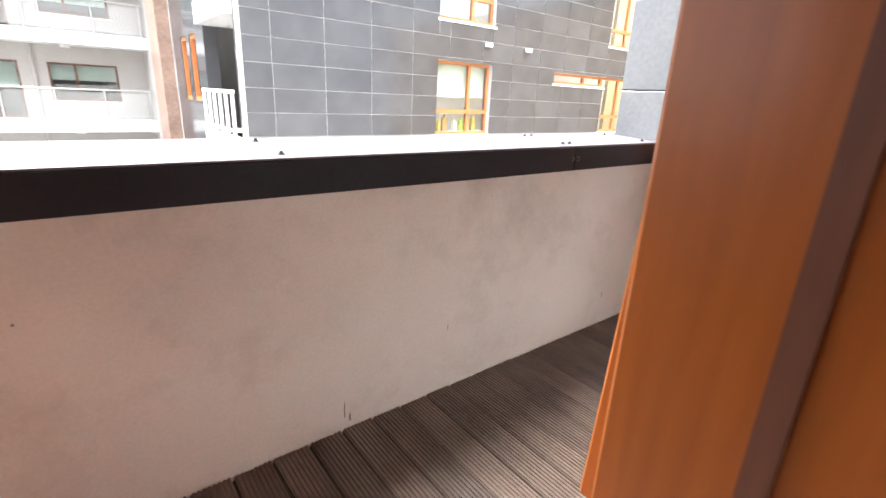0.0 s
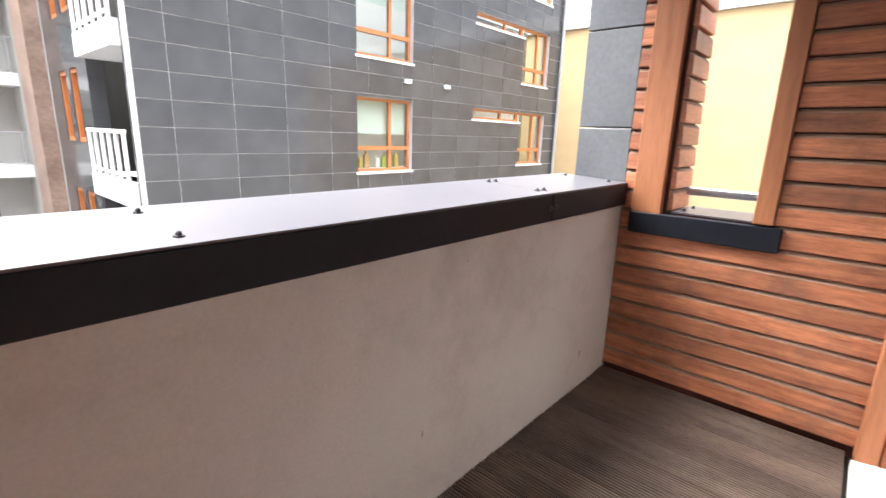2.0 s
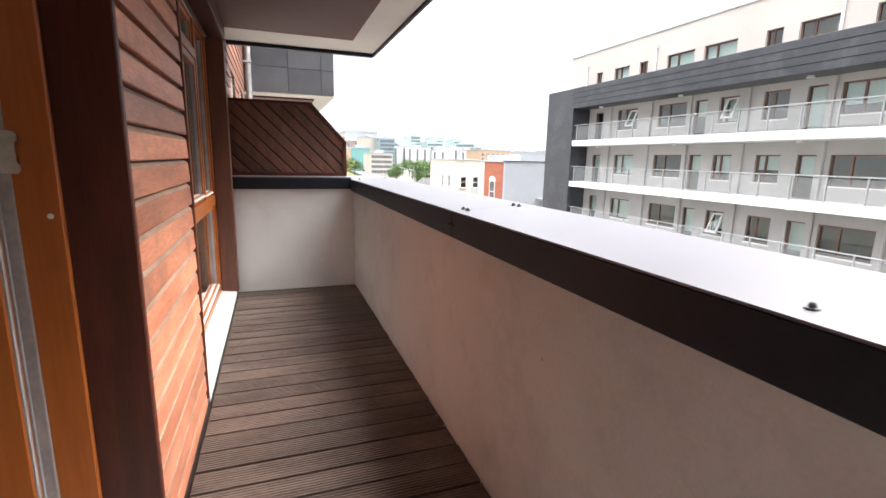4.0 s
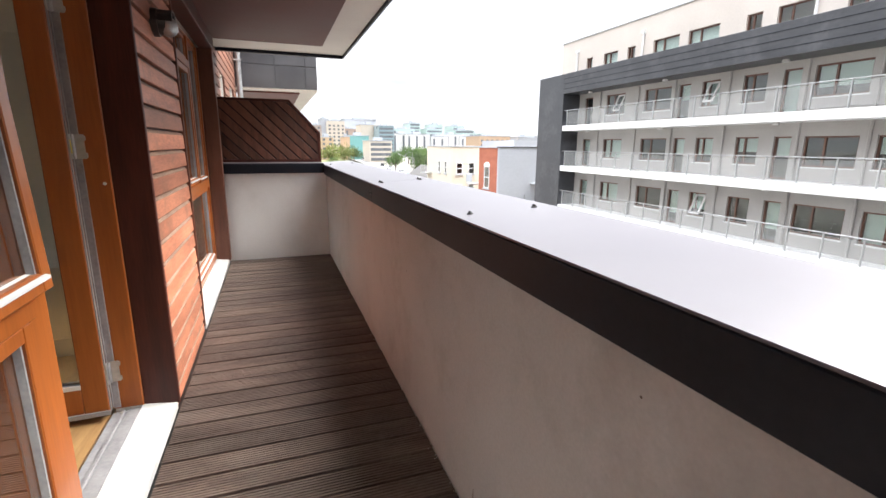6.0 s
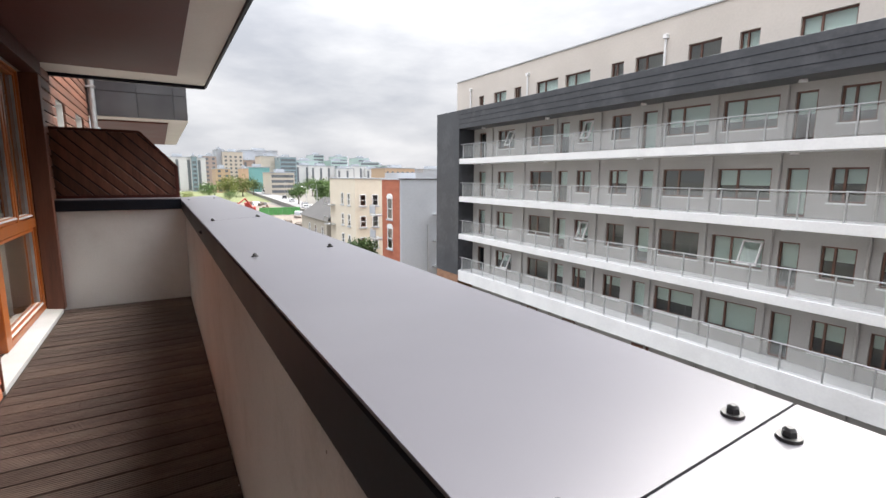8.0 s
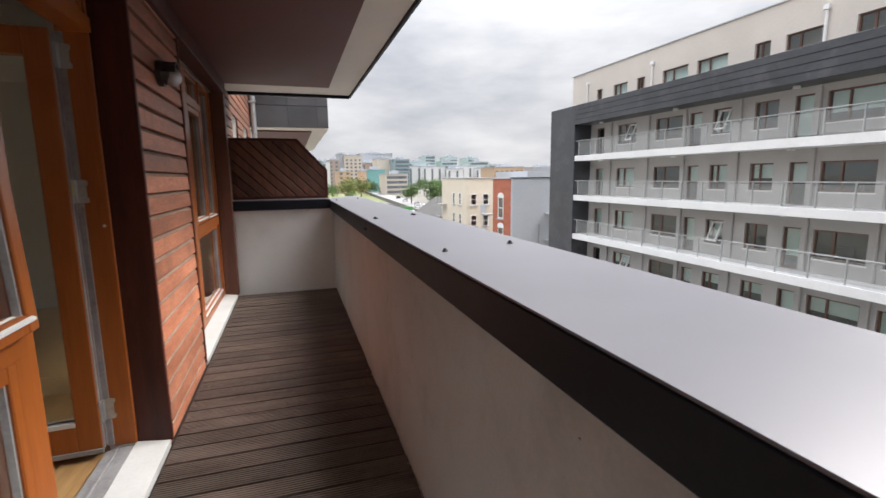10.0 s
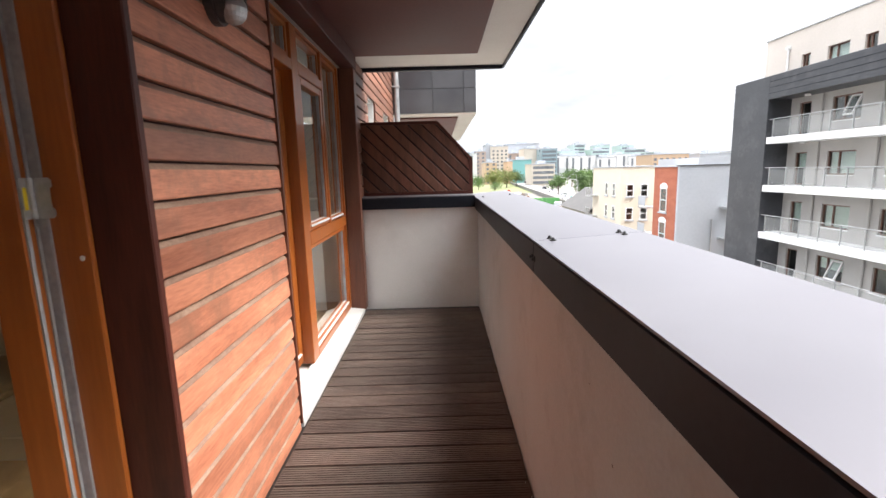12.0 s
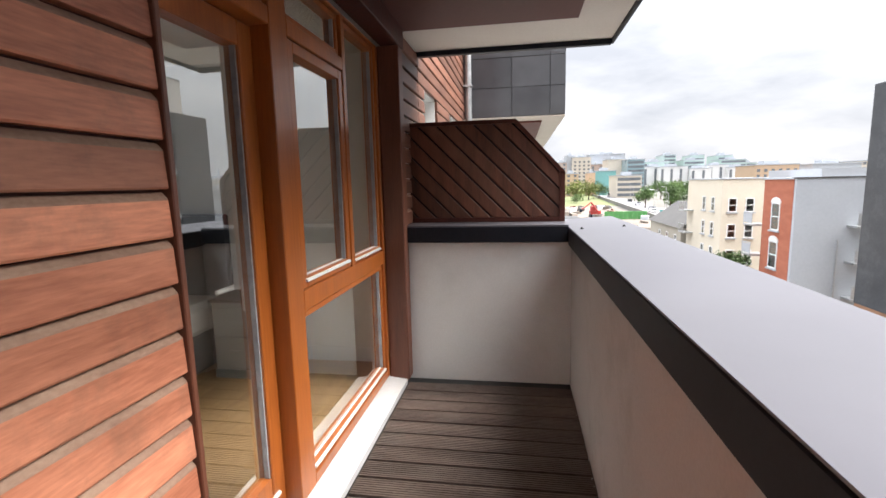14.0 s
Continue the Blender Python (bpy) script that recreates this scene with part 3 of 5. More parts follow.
light(w1, -4.32, -3.55, 2.165, 2.38, 0.03, XF - 0.006, 0, "top_light")

# open door of the first room, hung on the far jamb and swung into the room
door1 = tagged(new("door_1"), "open glazed balcony door in varnished timber, swung inwards", "door", kind="structure")
DW, DS = 0.80, 0.105
leaf = part("door_leaf", boxes((-DW, -0.035, 0.04, -DW + DS, 0.035, 2.09), (-DS, -0.035, 0.04, 0, 0.035, 2.09), (-DW + DS, -0.035, 0.04, -DS, 0.035, 0.20), (-DW + DS, -0.035, 1.97, -DS, 0.035, 2.09), bevel=0.004), VARNISH, door1)
gp = part("pane", boxes((-DW + DS - 0.004, -0.006, 0.196, -DS + 0.004, 0.002, 1.974)), PANE, leaf)
gp.visible_shadow = False
part("ledge", boxes((-DW + DS, -0.038, 0.19, -DS, -0.01, 0.212)), SILL, leaf, "white glazing ledge")
part("edge_seal", boxes((0.001, -0.03, 0.05, 0.006, -0.018, 2.08), (0.001, 0.004, 0.05, 0.006, 0.014, 2.08)), GASKET, leaf)
part("drip_bar", boxes((-DW, -0.045, 0.035, 0.004, -0.036, 0.058)), GASKET, leaf)
TAG = surface("yellow_sticker", (0.7, 0.55, 0.02), (0.8, 0.62, 0.04), 20.0, rough=0.5, bump=0.0)


def hinge_plate(x0, x1, y0, y1, z, along):
    """A thin plate with rounded ears above and below."""
    c = [(0.15, -0.055), (0.85, -0.055), (1, -0.047), (1, -0.03), (0.85, -0.026), (0.85, 0.026), (1, 0.03), (1, 0.047), (0.85, 0.055), (0.15, 0.055), (0, 0.047), (0, -0.047)]
    bm = bmesh.new()
    if along == "x":
        return prism(bm, [(x0 + (x1 - x0) * u, z + v) for u, v in c], lambda u, v, d: (u, d, v), y0, y1)
    return prism(bm, [(y1 - (y1 - y0) * u, z + v) for u, v in c], lambda u, v, d: (d, u, v), x0, x1)


for z in (0.245, 1.36, 1.98):
    h = part("hinge", cyl(bmesh.new(), (0.013, -0.002, z - 0.055), (0.013, -0.002, z + 0.055), 0.0075, 12), STEEL, leaf, "grey steel hinge")
    part("jamb_plate", hinge_plate(0.016, 0.062, 0.004, 0.008, z, "x"), STEEL, h)
    part("leaf_plate", hinge_plate(0.006, 0.01, -0.034, -0.006, z, "y"), STEEL, h)
    if 1.0 < z < 1.5:
        part("sticker", boxes((0.0102, -0.026, z - 0.03, 0.0108, -0.014, z + 0.03)), TAG, h, "yellow sticker")
door1.matrix_basis = pose(-1.474, -3.54, 0.0, 0, 0, 2)

# deep dark reveal posts beside the glazing
structure("trim_reveal_1", boxes((-1.348, U1[1] - 0.002, 0.0, -1.175, U1[1] + 0.028, 2.40), bevel=0.004), DARK_WOOD, "dark stained timber reveal post", "trim")
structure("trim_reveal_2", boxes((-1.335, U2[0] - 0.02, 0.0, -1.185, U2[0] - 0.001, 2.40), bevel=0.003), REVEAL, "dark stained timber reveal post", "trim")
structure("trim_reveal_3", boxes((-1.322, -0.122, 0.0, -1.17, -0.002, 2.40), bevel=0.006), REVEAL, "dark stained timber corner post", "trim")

# white sills and door track
for nm, (a, b) in (("window_sill_1", (Y_NEAR + 0.092, U1[1] - 0.004)), ("window_sill_2", (U2[0] + 0.002, -0.124))):
    bm = bmesh.new()
    prism(bm, [(-1.345, 0.028), (-1.185, 0.008), (-1.185, -0.03), (-1.345, -0.03)], lambda u, v, d: (u, d, v), a, b)
    structure(nm, bm, SILL, "white painted sill along the glazing", "sill")
structure("door_track", boxes((-1.40, -4.32, -0.03, -1.347, -3.55, 0.03), (-1.47, -4.32, -0.03, -1.402, -3.55, 0.022), (-1.425, -4.32, 0.022, -1.415, -3.55, 0.034)), GASKET, "grey metal threshold of the open door", "threshold")

# bulkhead wall lamp on the cladding
lamp = thing("wall_lamp", "black bulkhead wall lamp with clear dome", "lamp", (-1.2, -2.93, 2.04))
bm = bmesh.new()
cyl(bm, (0, 0, 0), (0.035, 0, 0), 0.075, 24)
cyl(bm, (0.035, 0, 0), (0.075, 0, -0.005), 0.066, 24, 0.058)
part("housing", bm, BOLT, lamp)
bm = bmesh.new()
bmesh.ops.create_uvsphere(bm, u_segments=20, v_segments=10, radius=0.055, matrix=Matrix.Translation((0.08, 0, -0.018)) @ Matrix.Diagonal((0.9, 1, 1, 1)))
part("dome", bm, STEEL, lamp, "shiny clear dome")
bm = bmesh.new()
prism(bm, [(-0.07, 0.0), (-0.062, 0.035), (-0.035, 0.062), (0, 0.07), (0.035, 0.062), (0.062, 0.035), (0.07, 0.0), (0.06, 0.0), (0.03, 0.05), (0, 0.06), (-0.03, 0.05), (-0.06, 0)], lambda u, v, d: (d, u, v), 0.0, 0.11)
part("hood", bm, BOLT, lamp)

# ---------------------------------------------------------------- rooms behind the glass
structure("floor_rooms", boxes((-6.0, -7.27, -0.12, -1.472, 0.9, -0.012)), UNDER, "subfloor of the rooms", "floor")
plank = mesh_of("laminate_plank", boxes((-0.092, -0.6, -0.0115, 0.092, 0.6, -0.001)), LAMINATE)
fl = tagged(new("floor_laminate"), "honey oak laminate floor planks", "floor", kind="structure")
for i in range(24):
    for j in range(7):
        piece("laminate_plank", plank, fl, Matrix.Translation((-1.57 - i * 0.1855, -7.0 + j * 1.203 + (i % 3) * 0.4, 0.0)))
structure("ceiling_rooms", boxes((-6.0, -7.27, 2.46, -1.472, 0.9, 2.5)), PLASTER, "white room ceiling", "ceiling")
structure("wall_room_back", boxes((-6.1, -7.27, -0.1, -6.0, 0.9, 2.5)), PLASTER, "white room back wall")
structure("wall_room_near", boxes((-6.0, -7.37, -0.1, -1.472, -7.272, 2.5)), PLASTER, "white room side wall")
structure("wall_room_partition", boxes((-5.995, -2.6, -0.011, -1.474, -2.5, 2.458)), PLASTER, "white partition wall between the rooms")
structure("wall_room_far", boxes((-6.0, 0.22, -0.1, -1.472, 0.32, 2.5)), PLASTER, "white room side wall")
structure("baseboard", boxes((-5.99, -2.616, 0.0, -1.48, -2.602, 0.12), (-5.99, 0.205, 0.0, -1.48, 0.218, 0.12), (-5.998, -2.48, 0.0, -5.984, 0.2, 0.12)), SILL, "white painted baseboards", "baseboard")
GREY_PAINT = surface("grey_furniture_paint", (0.27, 0.28, 0.27), (0.33, 0.34, 0.33), 3.0, rough=0.5, bump=0.03)
BLACK_CLOTH = surface("black_upholstery", (0.008, 0.008, 0.009), (0.02, 0.02, 0.02), 8.0, rough=0.8, bump=0.2)
PLASTIC = surface("plastic_wrapped_mattress", (0.45, 0.47, 0.47), (0.62, 0.64, 0.64), 3.0, rough=0.18, grain=14, bump=0.9)
TABLE_BLACK = surface("black_table_top", (0.012, 0.012, 0.012), (0.025, 0.025, 0.025), 4.0, rough=0.35, bump=0.05)

cab = thing("bedside_cabinet", "grey painted two-drawer bedside cabinet with dark top", "cabinet", (-2.495, 0.0, 0.0))
part("body", boxes((-0.19, -0.23, 0.07, 0.19, 0.18, 0.60), bevel=0.004), GREY_PAINT, cab)
part("top", boxes((-0.205, -0.25, 0.601, 0.205, 0.19, 0.625), bevel=0.004), surface("dark_cabinet_top", (0.06, 0.045, 0.035), (0.1, 0.075, 0.06), 3.0, rough=0.4), cab)
part("plinth", boxes((-0.2, -0.24, 0.0, 0.2, 0.185, 0.069), bevel=0.006), GREY_PAINT, cab)
for z0, z1 in ((0.12, 0.33), (0.35, 0.56)):
    d = part("drawer", boxes((-0.17, -0.246, z0, 0.17, -0.231, z1), bevel=0.003), GREY_PAINT, cab)
    bm = bmesh.new()
    for a, b in zip(range(-4, 4), range(-3, 5)):
        cyl(bm, (a * 0.012, -0.252 - 0.018 * math.cos(a * 0.39), (z0 + z1) / 2 + 0.01), (b * 0.012, -0.252 - 0.018 * math.cos(b * 0.39), (z0 + z1) / 2 + 0.01), 0.005, 8)
    part("handle", bm, STEEL, d, "polished steel bow handle")
bed = thing("bed", "black divan bed with plastic-wrapped pale mattress", "bed", (-3.72, -0.66, 0.0))
part("base", boxes((-0.9, -1.2, 0.03, 0.9, 0.76, 0.33), bevel=0.02), BLACK_CLOTH, bed)
part("mattress", boxes((-0.92, -1.22, 0.332, 0.93, 0.78, 0.58), bevel=0.05), PLASTIC, bed)
part("headboard", boxes((-0.95, 0.785, 0.0, 0.97, 0.85, 1.25), bevel=0.02), BLACK_CLOTH, bed)
tab = thing("side_table", "small black side table on thin legs", "table", (-2.55, -2.95, 0.0))
part("tabletop", boxes((-0.45, -0.28, 0.56, 0.45, 0.28, 0.59), bevel=0.004), TABLE_BLACK, tab)
for sx in (-0.4, 0.4):
    for sy in (-0.24, 0.24):
        bm = bmesh.new()
        cyl(bm, (sx, sy, 0.0), (sx * 0.95, sy * 0.95, 0.559), 0.014, 8)
        part("leg", bm, TABLE_BLACK, tab)
# solid block; its dark colour stands for the unlit room
structure("backdrop_room", boxes((-1.9, 0.95, -0.5, -1.48, 4.0, 2.5)), ROOM_SHADE, "dark block coloured as the shade of a neighbouring room", "wall")

for yc, w in ((-5.7, 2.2), (-1.25, 2.1)):
    ld = bpy.data.lights.new("window_daylight", "AREA")
    ld.shape, ld.size, ld.size_y, ld.energy = "RECTANGLE", w, 2.0, (0.12 if yc < -3 else 0.35) * w
    ld.color = (0.95, 0.98, 1.0)
    lo = new("window_daylight", ld)
    lo.matrix_world = look((-1.53, yc, 1.15), (-4.0, yc, 1.15))

# small pits, scratches and crumbs on and along the parapet
CHIP = surface("dark_paint_chip", (0.1, 0.075, 0.065), (0.16, 0.12, 0.1), 30.0, rough=0.9, bump=0.0)
parapet = bpy.data.objects["wall_parapet"]
pits = [(-3.85, 0.733, 0.004), (-3.675, 0.848, 0.002), (-5.52, 0.92, 0.0035), (-2.6, 0.62, 0.002), (-6.2, 0.55, 0.002)]
for y, z, r in pits:
    part("wall_pit", cyl(bmesh.new(), (0.0115, y, z), (0.013, y, z), r, 9, r * 0.6), CHIP, parapet)
for y, z0, z1, w in ((-4.766, 0.045, 0.125, 0.004), (-4.79, 0.02, 0.06, 0.006), (-6.558, 0.16, 0.21, 0.003), (-5.3, 0.3, 0.33, 0.002)):
    bm = bmesh.new()
    prism(bm, [(y - w / 2, z0), (y + w / 2, z0), (y + w * 0.7, (z0 + z1) / 2), (y + w * 0.1, z1), (y - w * 0.5, z1 * 0.8 + z0 * 0.2)], lambda u, v, d: (d, u, v), 0.0105, 0.012)
    part("wall_scratch", bm, CHIP, parapet)
rnd = random.Random(4)
bm = bmesh.new()
for i in range(90):
    y = rnd.uniform(-6.7, -4.2) if i < 65 else rnd.uniform(-4.2, -0.2)
    bmesh.ops.create_icosphere(bm, subdivisions=1, radius=rnd.uniform(0.001, 0.003), matrix=Matrix.Translation((0.009 - abs(rnd.gauss(0, 0.01)), y, -0.006)) @ Matrix.Diagonal((1, rnd.uniform(0.8, 2), 0.7, 1)))
tagged(part("paint_crumbs", bm, SILL), "pale crumbs of render along the parapet foot", "debris", kind="stuff")

# ---------------------------------------------------------------- gallery building across the street
GX, GW = 20.0, 21.4                  # slab edge, wall plane
GY0, GY1 = -7.1, 24.9
LEVELS = [2.88, -0.06, -3.02, -5.98]  # tops of the white slabs
GROUND = -9.6
gal = thing("gallery_building", "grey rendered apartment block with white gallery slabs", "building", (GX, 9.0, GROUND))


def gpart(name, bm, material, label=""):
    return under(part(name, bm, material, label=label), gal)


# openings of one storey along the gallery: kind, y from, y to
BAYS = [("door", 23.3, 24.2), ("window", 19.95, 21.8), ("window", 16.1, 18.2), ("door", 14.75, 15.55), ("window", 12.9, 14.0), ("window", 10.4, 11.6),
        ("door", 8.85, 9.65), ("window", 6.2, 8.3), ("window", 3.4, 5.6), ("door", 2.1, 2.85), ("window", 0.3, 1.4), ("window", -1.5, -0.4),
        ("door", -3.0, -2.2), ("window", -5.9, -3.8)]



def holes_at(z):
    return [(a, b, z + (0.03 if k == "door" else 0.64), z + 1.95) for k, a, b in BAYS]


bm = bmesh.new()
allh = [h for z in LEVELS for h in holes_at(z)]
pierced(bm, GY0, GY1, GROUND, 5.3, allh, lambda u, v, d: (d, u, v), GW, GW + 0.3)
gpart("wall", bm, GALLERY_WALL)
# dark sheet behind the openings, room shade put into its colour
gpart("room_backing", boxes((GW + 1.2, GY0, GROUND, GW + 1.3, GY1, 5.3)), ROOM_SHADE)


def frame_bars(w, h, bars):
    bs = [(-0.0, 0, 0, 0.09, 0.07, h), (0, w - 0.07, 0, 0.09, w, h), (0, 0.07, 0, 0.09, w - 0.07, 0.07), (0, 0.07, h - 0.07, 0.09, w - 0.07, h)]
    for f in bars:
        bs.append((0, w * f - 0.04, 0.07, 0.09, w * f + 0.04, h - 0.07))
    return boxes(*bs)


GLASS_FAR = glass("far_window_glass", (0.96, 0.985, 0.975), 1.6)
shared = {}


def far_opening(kind, y0, y1, z0, z1, parent, x=GW + 0.1, mat=BROWN_FRAME, blind=None, name=None, flip=False):
    w, h = y1 - y0, z1 - z0
    key = (kind, round(w, 2), round(h, 2), mat.name, flip)
    if key not in shared:
        bars = [] if kind == "door" else [0.38 if flip else 0.62]
        shared[key] = (mesh_of("frame", frame_bars(w, h, bars), mat), mesh_of("pane", boxes((0.04, 0.06, 0.06, 0.05, w - 0.06, h - 0.06)), GLASS_FAR))
    fr, pn = shared[key]
    ob = new(name or kind, fr)
    under(ob, parent)
    ob.matrix_basis = Matrix.Translation((x, y0, z0))
    p = new("pane", pn)
    p.parent = ob
    p.visible_shadow = False
    if blind:
        bl = part("blind", boxes((0.16, 0.05, h * (1 - blind), 0.18, w - 0.05, h - 0.05)), BLIND, ob, "pale green blind")
    if kind == "window":
        part("sill", boxes((-0.14, -0.05, -0.06, 0.1, w + 0.05, -0.005)), WHITE, ob)
    return ob


for li, z in enumerate(LEVELS):
    for k, a, b in BAYS:
        r = random.random()
        far_opening(k, a, b, z + (0.03 if k == "door" else 0.64), z + 1.95, gal, blind=(random.choice((0.45, 0.7, 0.95, 0.55)) if r < 0.75 else None), name="gallery_" + k)

# ground floor doors under the lowest slab
OAK_DOOR = surface("brown_panel_door", (0.13, 0.05, 0.025), (0.2, 0.08, 0.04), 2.0, (6, 6, 1), 0.5)
for y0, kind in ((16.95, "glazed"), (13.55, "glazed"), (8.35, "panelled")):
    d = gpart("ground_door_frame", boxes((GW - 0.03, y0, GROUND, GW + 0.0, y0 + 0.09, GROUND + 2.15), (GW - 0.03, y0 + 0.96, GROUND, GW + 0.0, y0 + 1.05, GROUND + 2.15), (GW - 0.03, y0 + 0.09, GROUND + 2.06, GW + 0.0, y0 + 0.96, GROUND + 2.15)), BROWN_FRAME)
    if kind == "panelled":
        part("door_leaf", boxes((GW - 0.015, y0 + 0.092, GROUND + 0.01, GW - 0.002, y0 + 0.958, GROUND + 2.058)), OAK_DOOR, d)
        for i in range(2):
            for j in range(3):
                part("door_panel", boxes((GW - 0.03, y0 + 0.17 + i * 0.4, GROUND + 0.2 + j * 0.62, GW - 0.0152, y0 + 0.48 + i * 0.4, GROUND + 0.68 + j * 0.62), bevel=0.006), OAK_DOOR, d)
    else:
        part("door_leaf", boxes((GW - 0.012, y0 + 0.092, GROUND + 0.01, GW - 0.002, y0 + 0.958, GROUND + 2.058)), GALLERY_WALL, d, "pale glazed door leaf")
        part("vent_box", boxes((GW - 0.09, y0 - 0.25, GROUND + 2.25, GW - 0.001, y0 + 1.1, GROUND + 2.5), bevel=0.01), FRAME_DARK, d)

# top-hung sashes that stand open; white frame colour paints in the sky's reflection
for z, y0, w in ((LEVELS[0], 12.93, 0.6), (LEVELS[0], 20.0, 0.62), (LEVELS[2], 12.93, 0.62), (LEVELS[2], 3.45, 0.8), (LEVELS[3], 20.0, 0.7)):
    h = 1.1
    fr = part("open_sash", frame_bars(w, h, []), WHITE)
    under(fr, gal)
    fr.matrix_basis = Matrix.Translation((GW + 0.02, y0, z + 1.85)) @ Matrix.Rotation(radians(24), 4, "Y") @ Matrix.Translation((0, 0, -h))
    part("pane", boxes((0.03, 0.06, 0.06, 0.05, w - 0.06, h - 0.06)), GLASS_FAR, fr)

# slabs, soffits, balustrades
for z in LEVELS:
    gpart("gallery_slab", boxes((GX, GY0, z - (0.40 if z > -5 else 0.85), GW - 0.005, GY1, z), bevel=0.01), WHITE)
posts_y = [GY0 + 0.4 + i * 1.42 for i in range(23)]
FAR_RAIL_GLASS = surface("pale_balustrade_glass", (0.5, 0.52, 0.51), (0.6, 0.62, 0.61), 0.4, rough=0.1, bump=0.0)
FAR_RAIL_GLASS.node_tree.nodes["Principled BSDF"].inputs["Alpha"].default_value = 0.14
post_me = mesh_of("post", boxes((-0.025, -0.025, 0, 0.025, 0.025, 1.05)), STEEL)
panel_me = mesh_of("glass_panel", boxes((-0.006, 0.05, 0.08, 0.006, 1.37, 0.98)), FAR_RAIL_GLASS)
bal = thing("balustrade", "steel and pale glass balustrade along a gallery slab", "balustrade", (GX + 0.12, 0.0, LEVELS[0]), "gallery balustrades")
part("handrail", boxes((-0.035, GY0, 1.05, 0.035, GY1, 1.1), bevel=0.01), STEEL, bal)
for y in posts_y:
    piece("post", post_me, bal, Matrix.Translation((0, y, 0)))
    if y + 1.4 < GY1:
        piece("glass_panel", panel_me, bal, Matrix.Translation((0, y, 0)))
for z in LEVELS[1:]:
    copy_thing(bal, pose(GX + 0.12, 0, z))

# fins between flats, ceiling lamps, dark frame round the galleries
for i, y in enumerate((22.4, 18.7, 16.0 - 0.25, 12.3, 8.55, 5.85, 3.1, -0.05, -3.4)):
    gpart("downpipe", cyl(bmesh.new(), (GW - 0.08, y, -9.5), (GW - 0.08, y, 5.1), 0.06, 8), GALLERY_WALL)
lamp_me = mesh_of("gallery_lamp", cyl(bmesh.new(), (0, 0, -0.1), (0, 0, 0), 0.16, 12, 0.13), WHITE)
for z in [5.15] + [v - 0.40 for v in LEVELS[:3]]:
    for y in (22.8, 16.0, 9.2, 2.4, -4.4):
        under(new("gallery_lamp", lamp_me), gal).matrix_basis = Matrix.Translation((GX + 0.75, y, z))
gpart("dark_band", boxes((GX - 0.05, GY0, 5.15, GW + 0.3, GY1, 6.55), bevel=0.01), FRAME_DARK, "dark slate band above the galleries")
gpart("dark_end_wall", boxes((GX - 0.05, GY1 + 0.002, GROUND + 3.2, GW + 6, 28.3, 6.55), bevel=0.01), FRAME_DARK, "dark slate end wall")
gpart("dark_base", boxes((GX - 0.04, GY1 + 0.002, GROUND, GW + 6, 28.25, GROUND + 3.19)), surface("brown_brick_base", (0.2, 0.1, 0.06), (0.36, 0.2, 0.12), 1.0, (1, 1, 4), 0.8), "brown brick base")
gpart("roof", boxes((GW + 0.3, GY0, 5.3, GW + 14, GY1, 6.0)), FRAME_DARK)
gpart("body", boxes((GW + 1.3, GY0, GROUND, GW + 14, GY1, 5.29)), GALLERY_WALL)
seam = mesh_of("panel_seam", boxes((-0.012, 0, -0.012, 0.0, GY1 - GY0, 0.012)), FASCIA)
for z in (5.5, 5.85, 6.2):
    under(new("panel_seam", seam), gal).matrix_basis = Matrix.Translation((GX - 0.051, GY0, z))

# set-back cream top storey
PX = 22.5
top_bays = [(25.2, 25.9), (22.4, 23.9), (20.7, 21.45), (17.05, 19.1), (14.35, 16.4), (11.96, 12.8), (9.55, 11.2), (6.6, 8.2), (4.95, 5.8), (1.6, 3.45), (-1.0, 0.6), (-3.0, -2.1), (-6.0, -4.4)]
gpart("penthouse_wall", pierced(bmesh.new(), GY0 - 6, 29.2, 6.0, 9.48, [(a, b, 6.68, 7.93) for a, b in top_bays], lambda u, v, d: (d, u, v), PX, PX + 0.3), CREAM, "cream rendered set-back storey")
gpart("penthouse_body", boxes((PX + 1.0, GY0 - 6, 6.0, PX + 8, 29.2, 9.47)), CREAM)
gpart("penthouse_coping", boxes((PX - 0.06, GY0 - 6, 9.49, PX + 8, 29.26, 9.56)), STEEL)
for i, (a, b) in enumerate(top_bays):
    far_opening("window", a, b, 6.68, 7.93, gal, PX + 0.12, blind=random.choice((0.9, 0.6, None)), name="penthouse_window")
for y in (27.0, 19.95, 9.4, -0.8):
    bm = cyl(bmesh.new(), (PX - 0.09, y, 6.1), (PX - 0.09, y, 8.55), 0.06, 8)
    box(bm, PX - 0.2, y - 0.11, 8.5, PX, y + 0.11, 8.7)
    gpart("vent_pipe", bm, WHITE)

# ---------------------------------------------------------------- tiled wing
WX, WY0, WY1, W_TOP = 8.3, -21.09, -6.84, 7.9
W_LEVELS = (-5.08, -2.34, 0.4, 3.14, 5.88)
wing = thing("tiled_wing", "dark glazed tile apartment wing with orange window frames", "building", (WX, -15, GROUND))
W_HOLES = []
for z in W_LEVELS:
    W_HOLES += [(-13.31, -11.48, z, z + 1.8), (-18.49, -15.9, z + 1.47, z + 1.79), (-20.15, -18.49, z + 0.02, z + 1.79)]
bm = pierced(bmesh.new(), WY0, WY1, GROUND, W_TOP, W_HOLES, lambda u, v, d: (d, u, v), WX + 0.03, WX + 0.35)
under(part("wall", bm, JOINT), wing)
under(part("body", boxes((WX + 1.6, WY0, GROUND, GW + 8, WY1 - 1.6, W_TOP)), ROOM_SHADE), wing)
TILE_W, TILE_H = 1.11, 0.4695
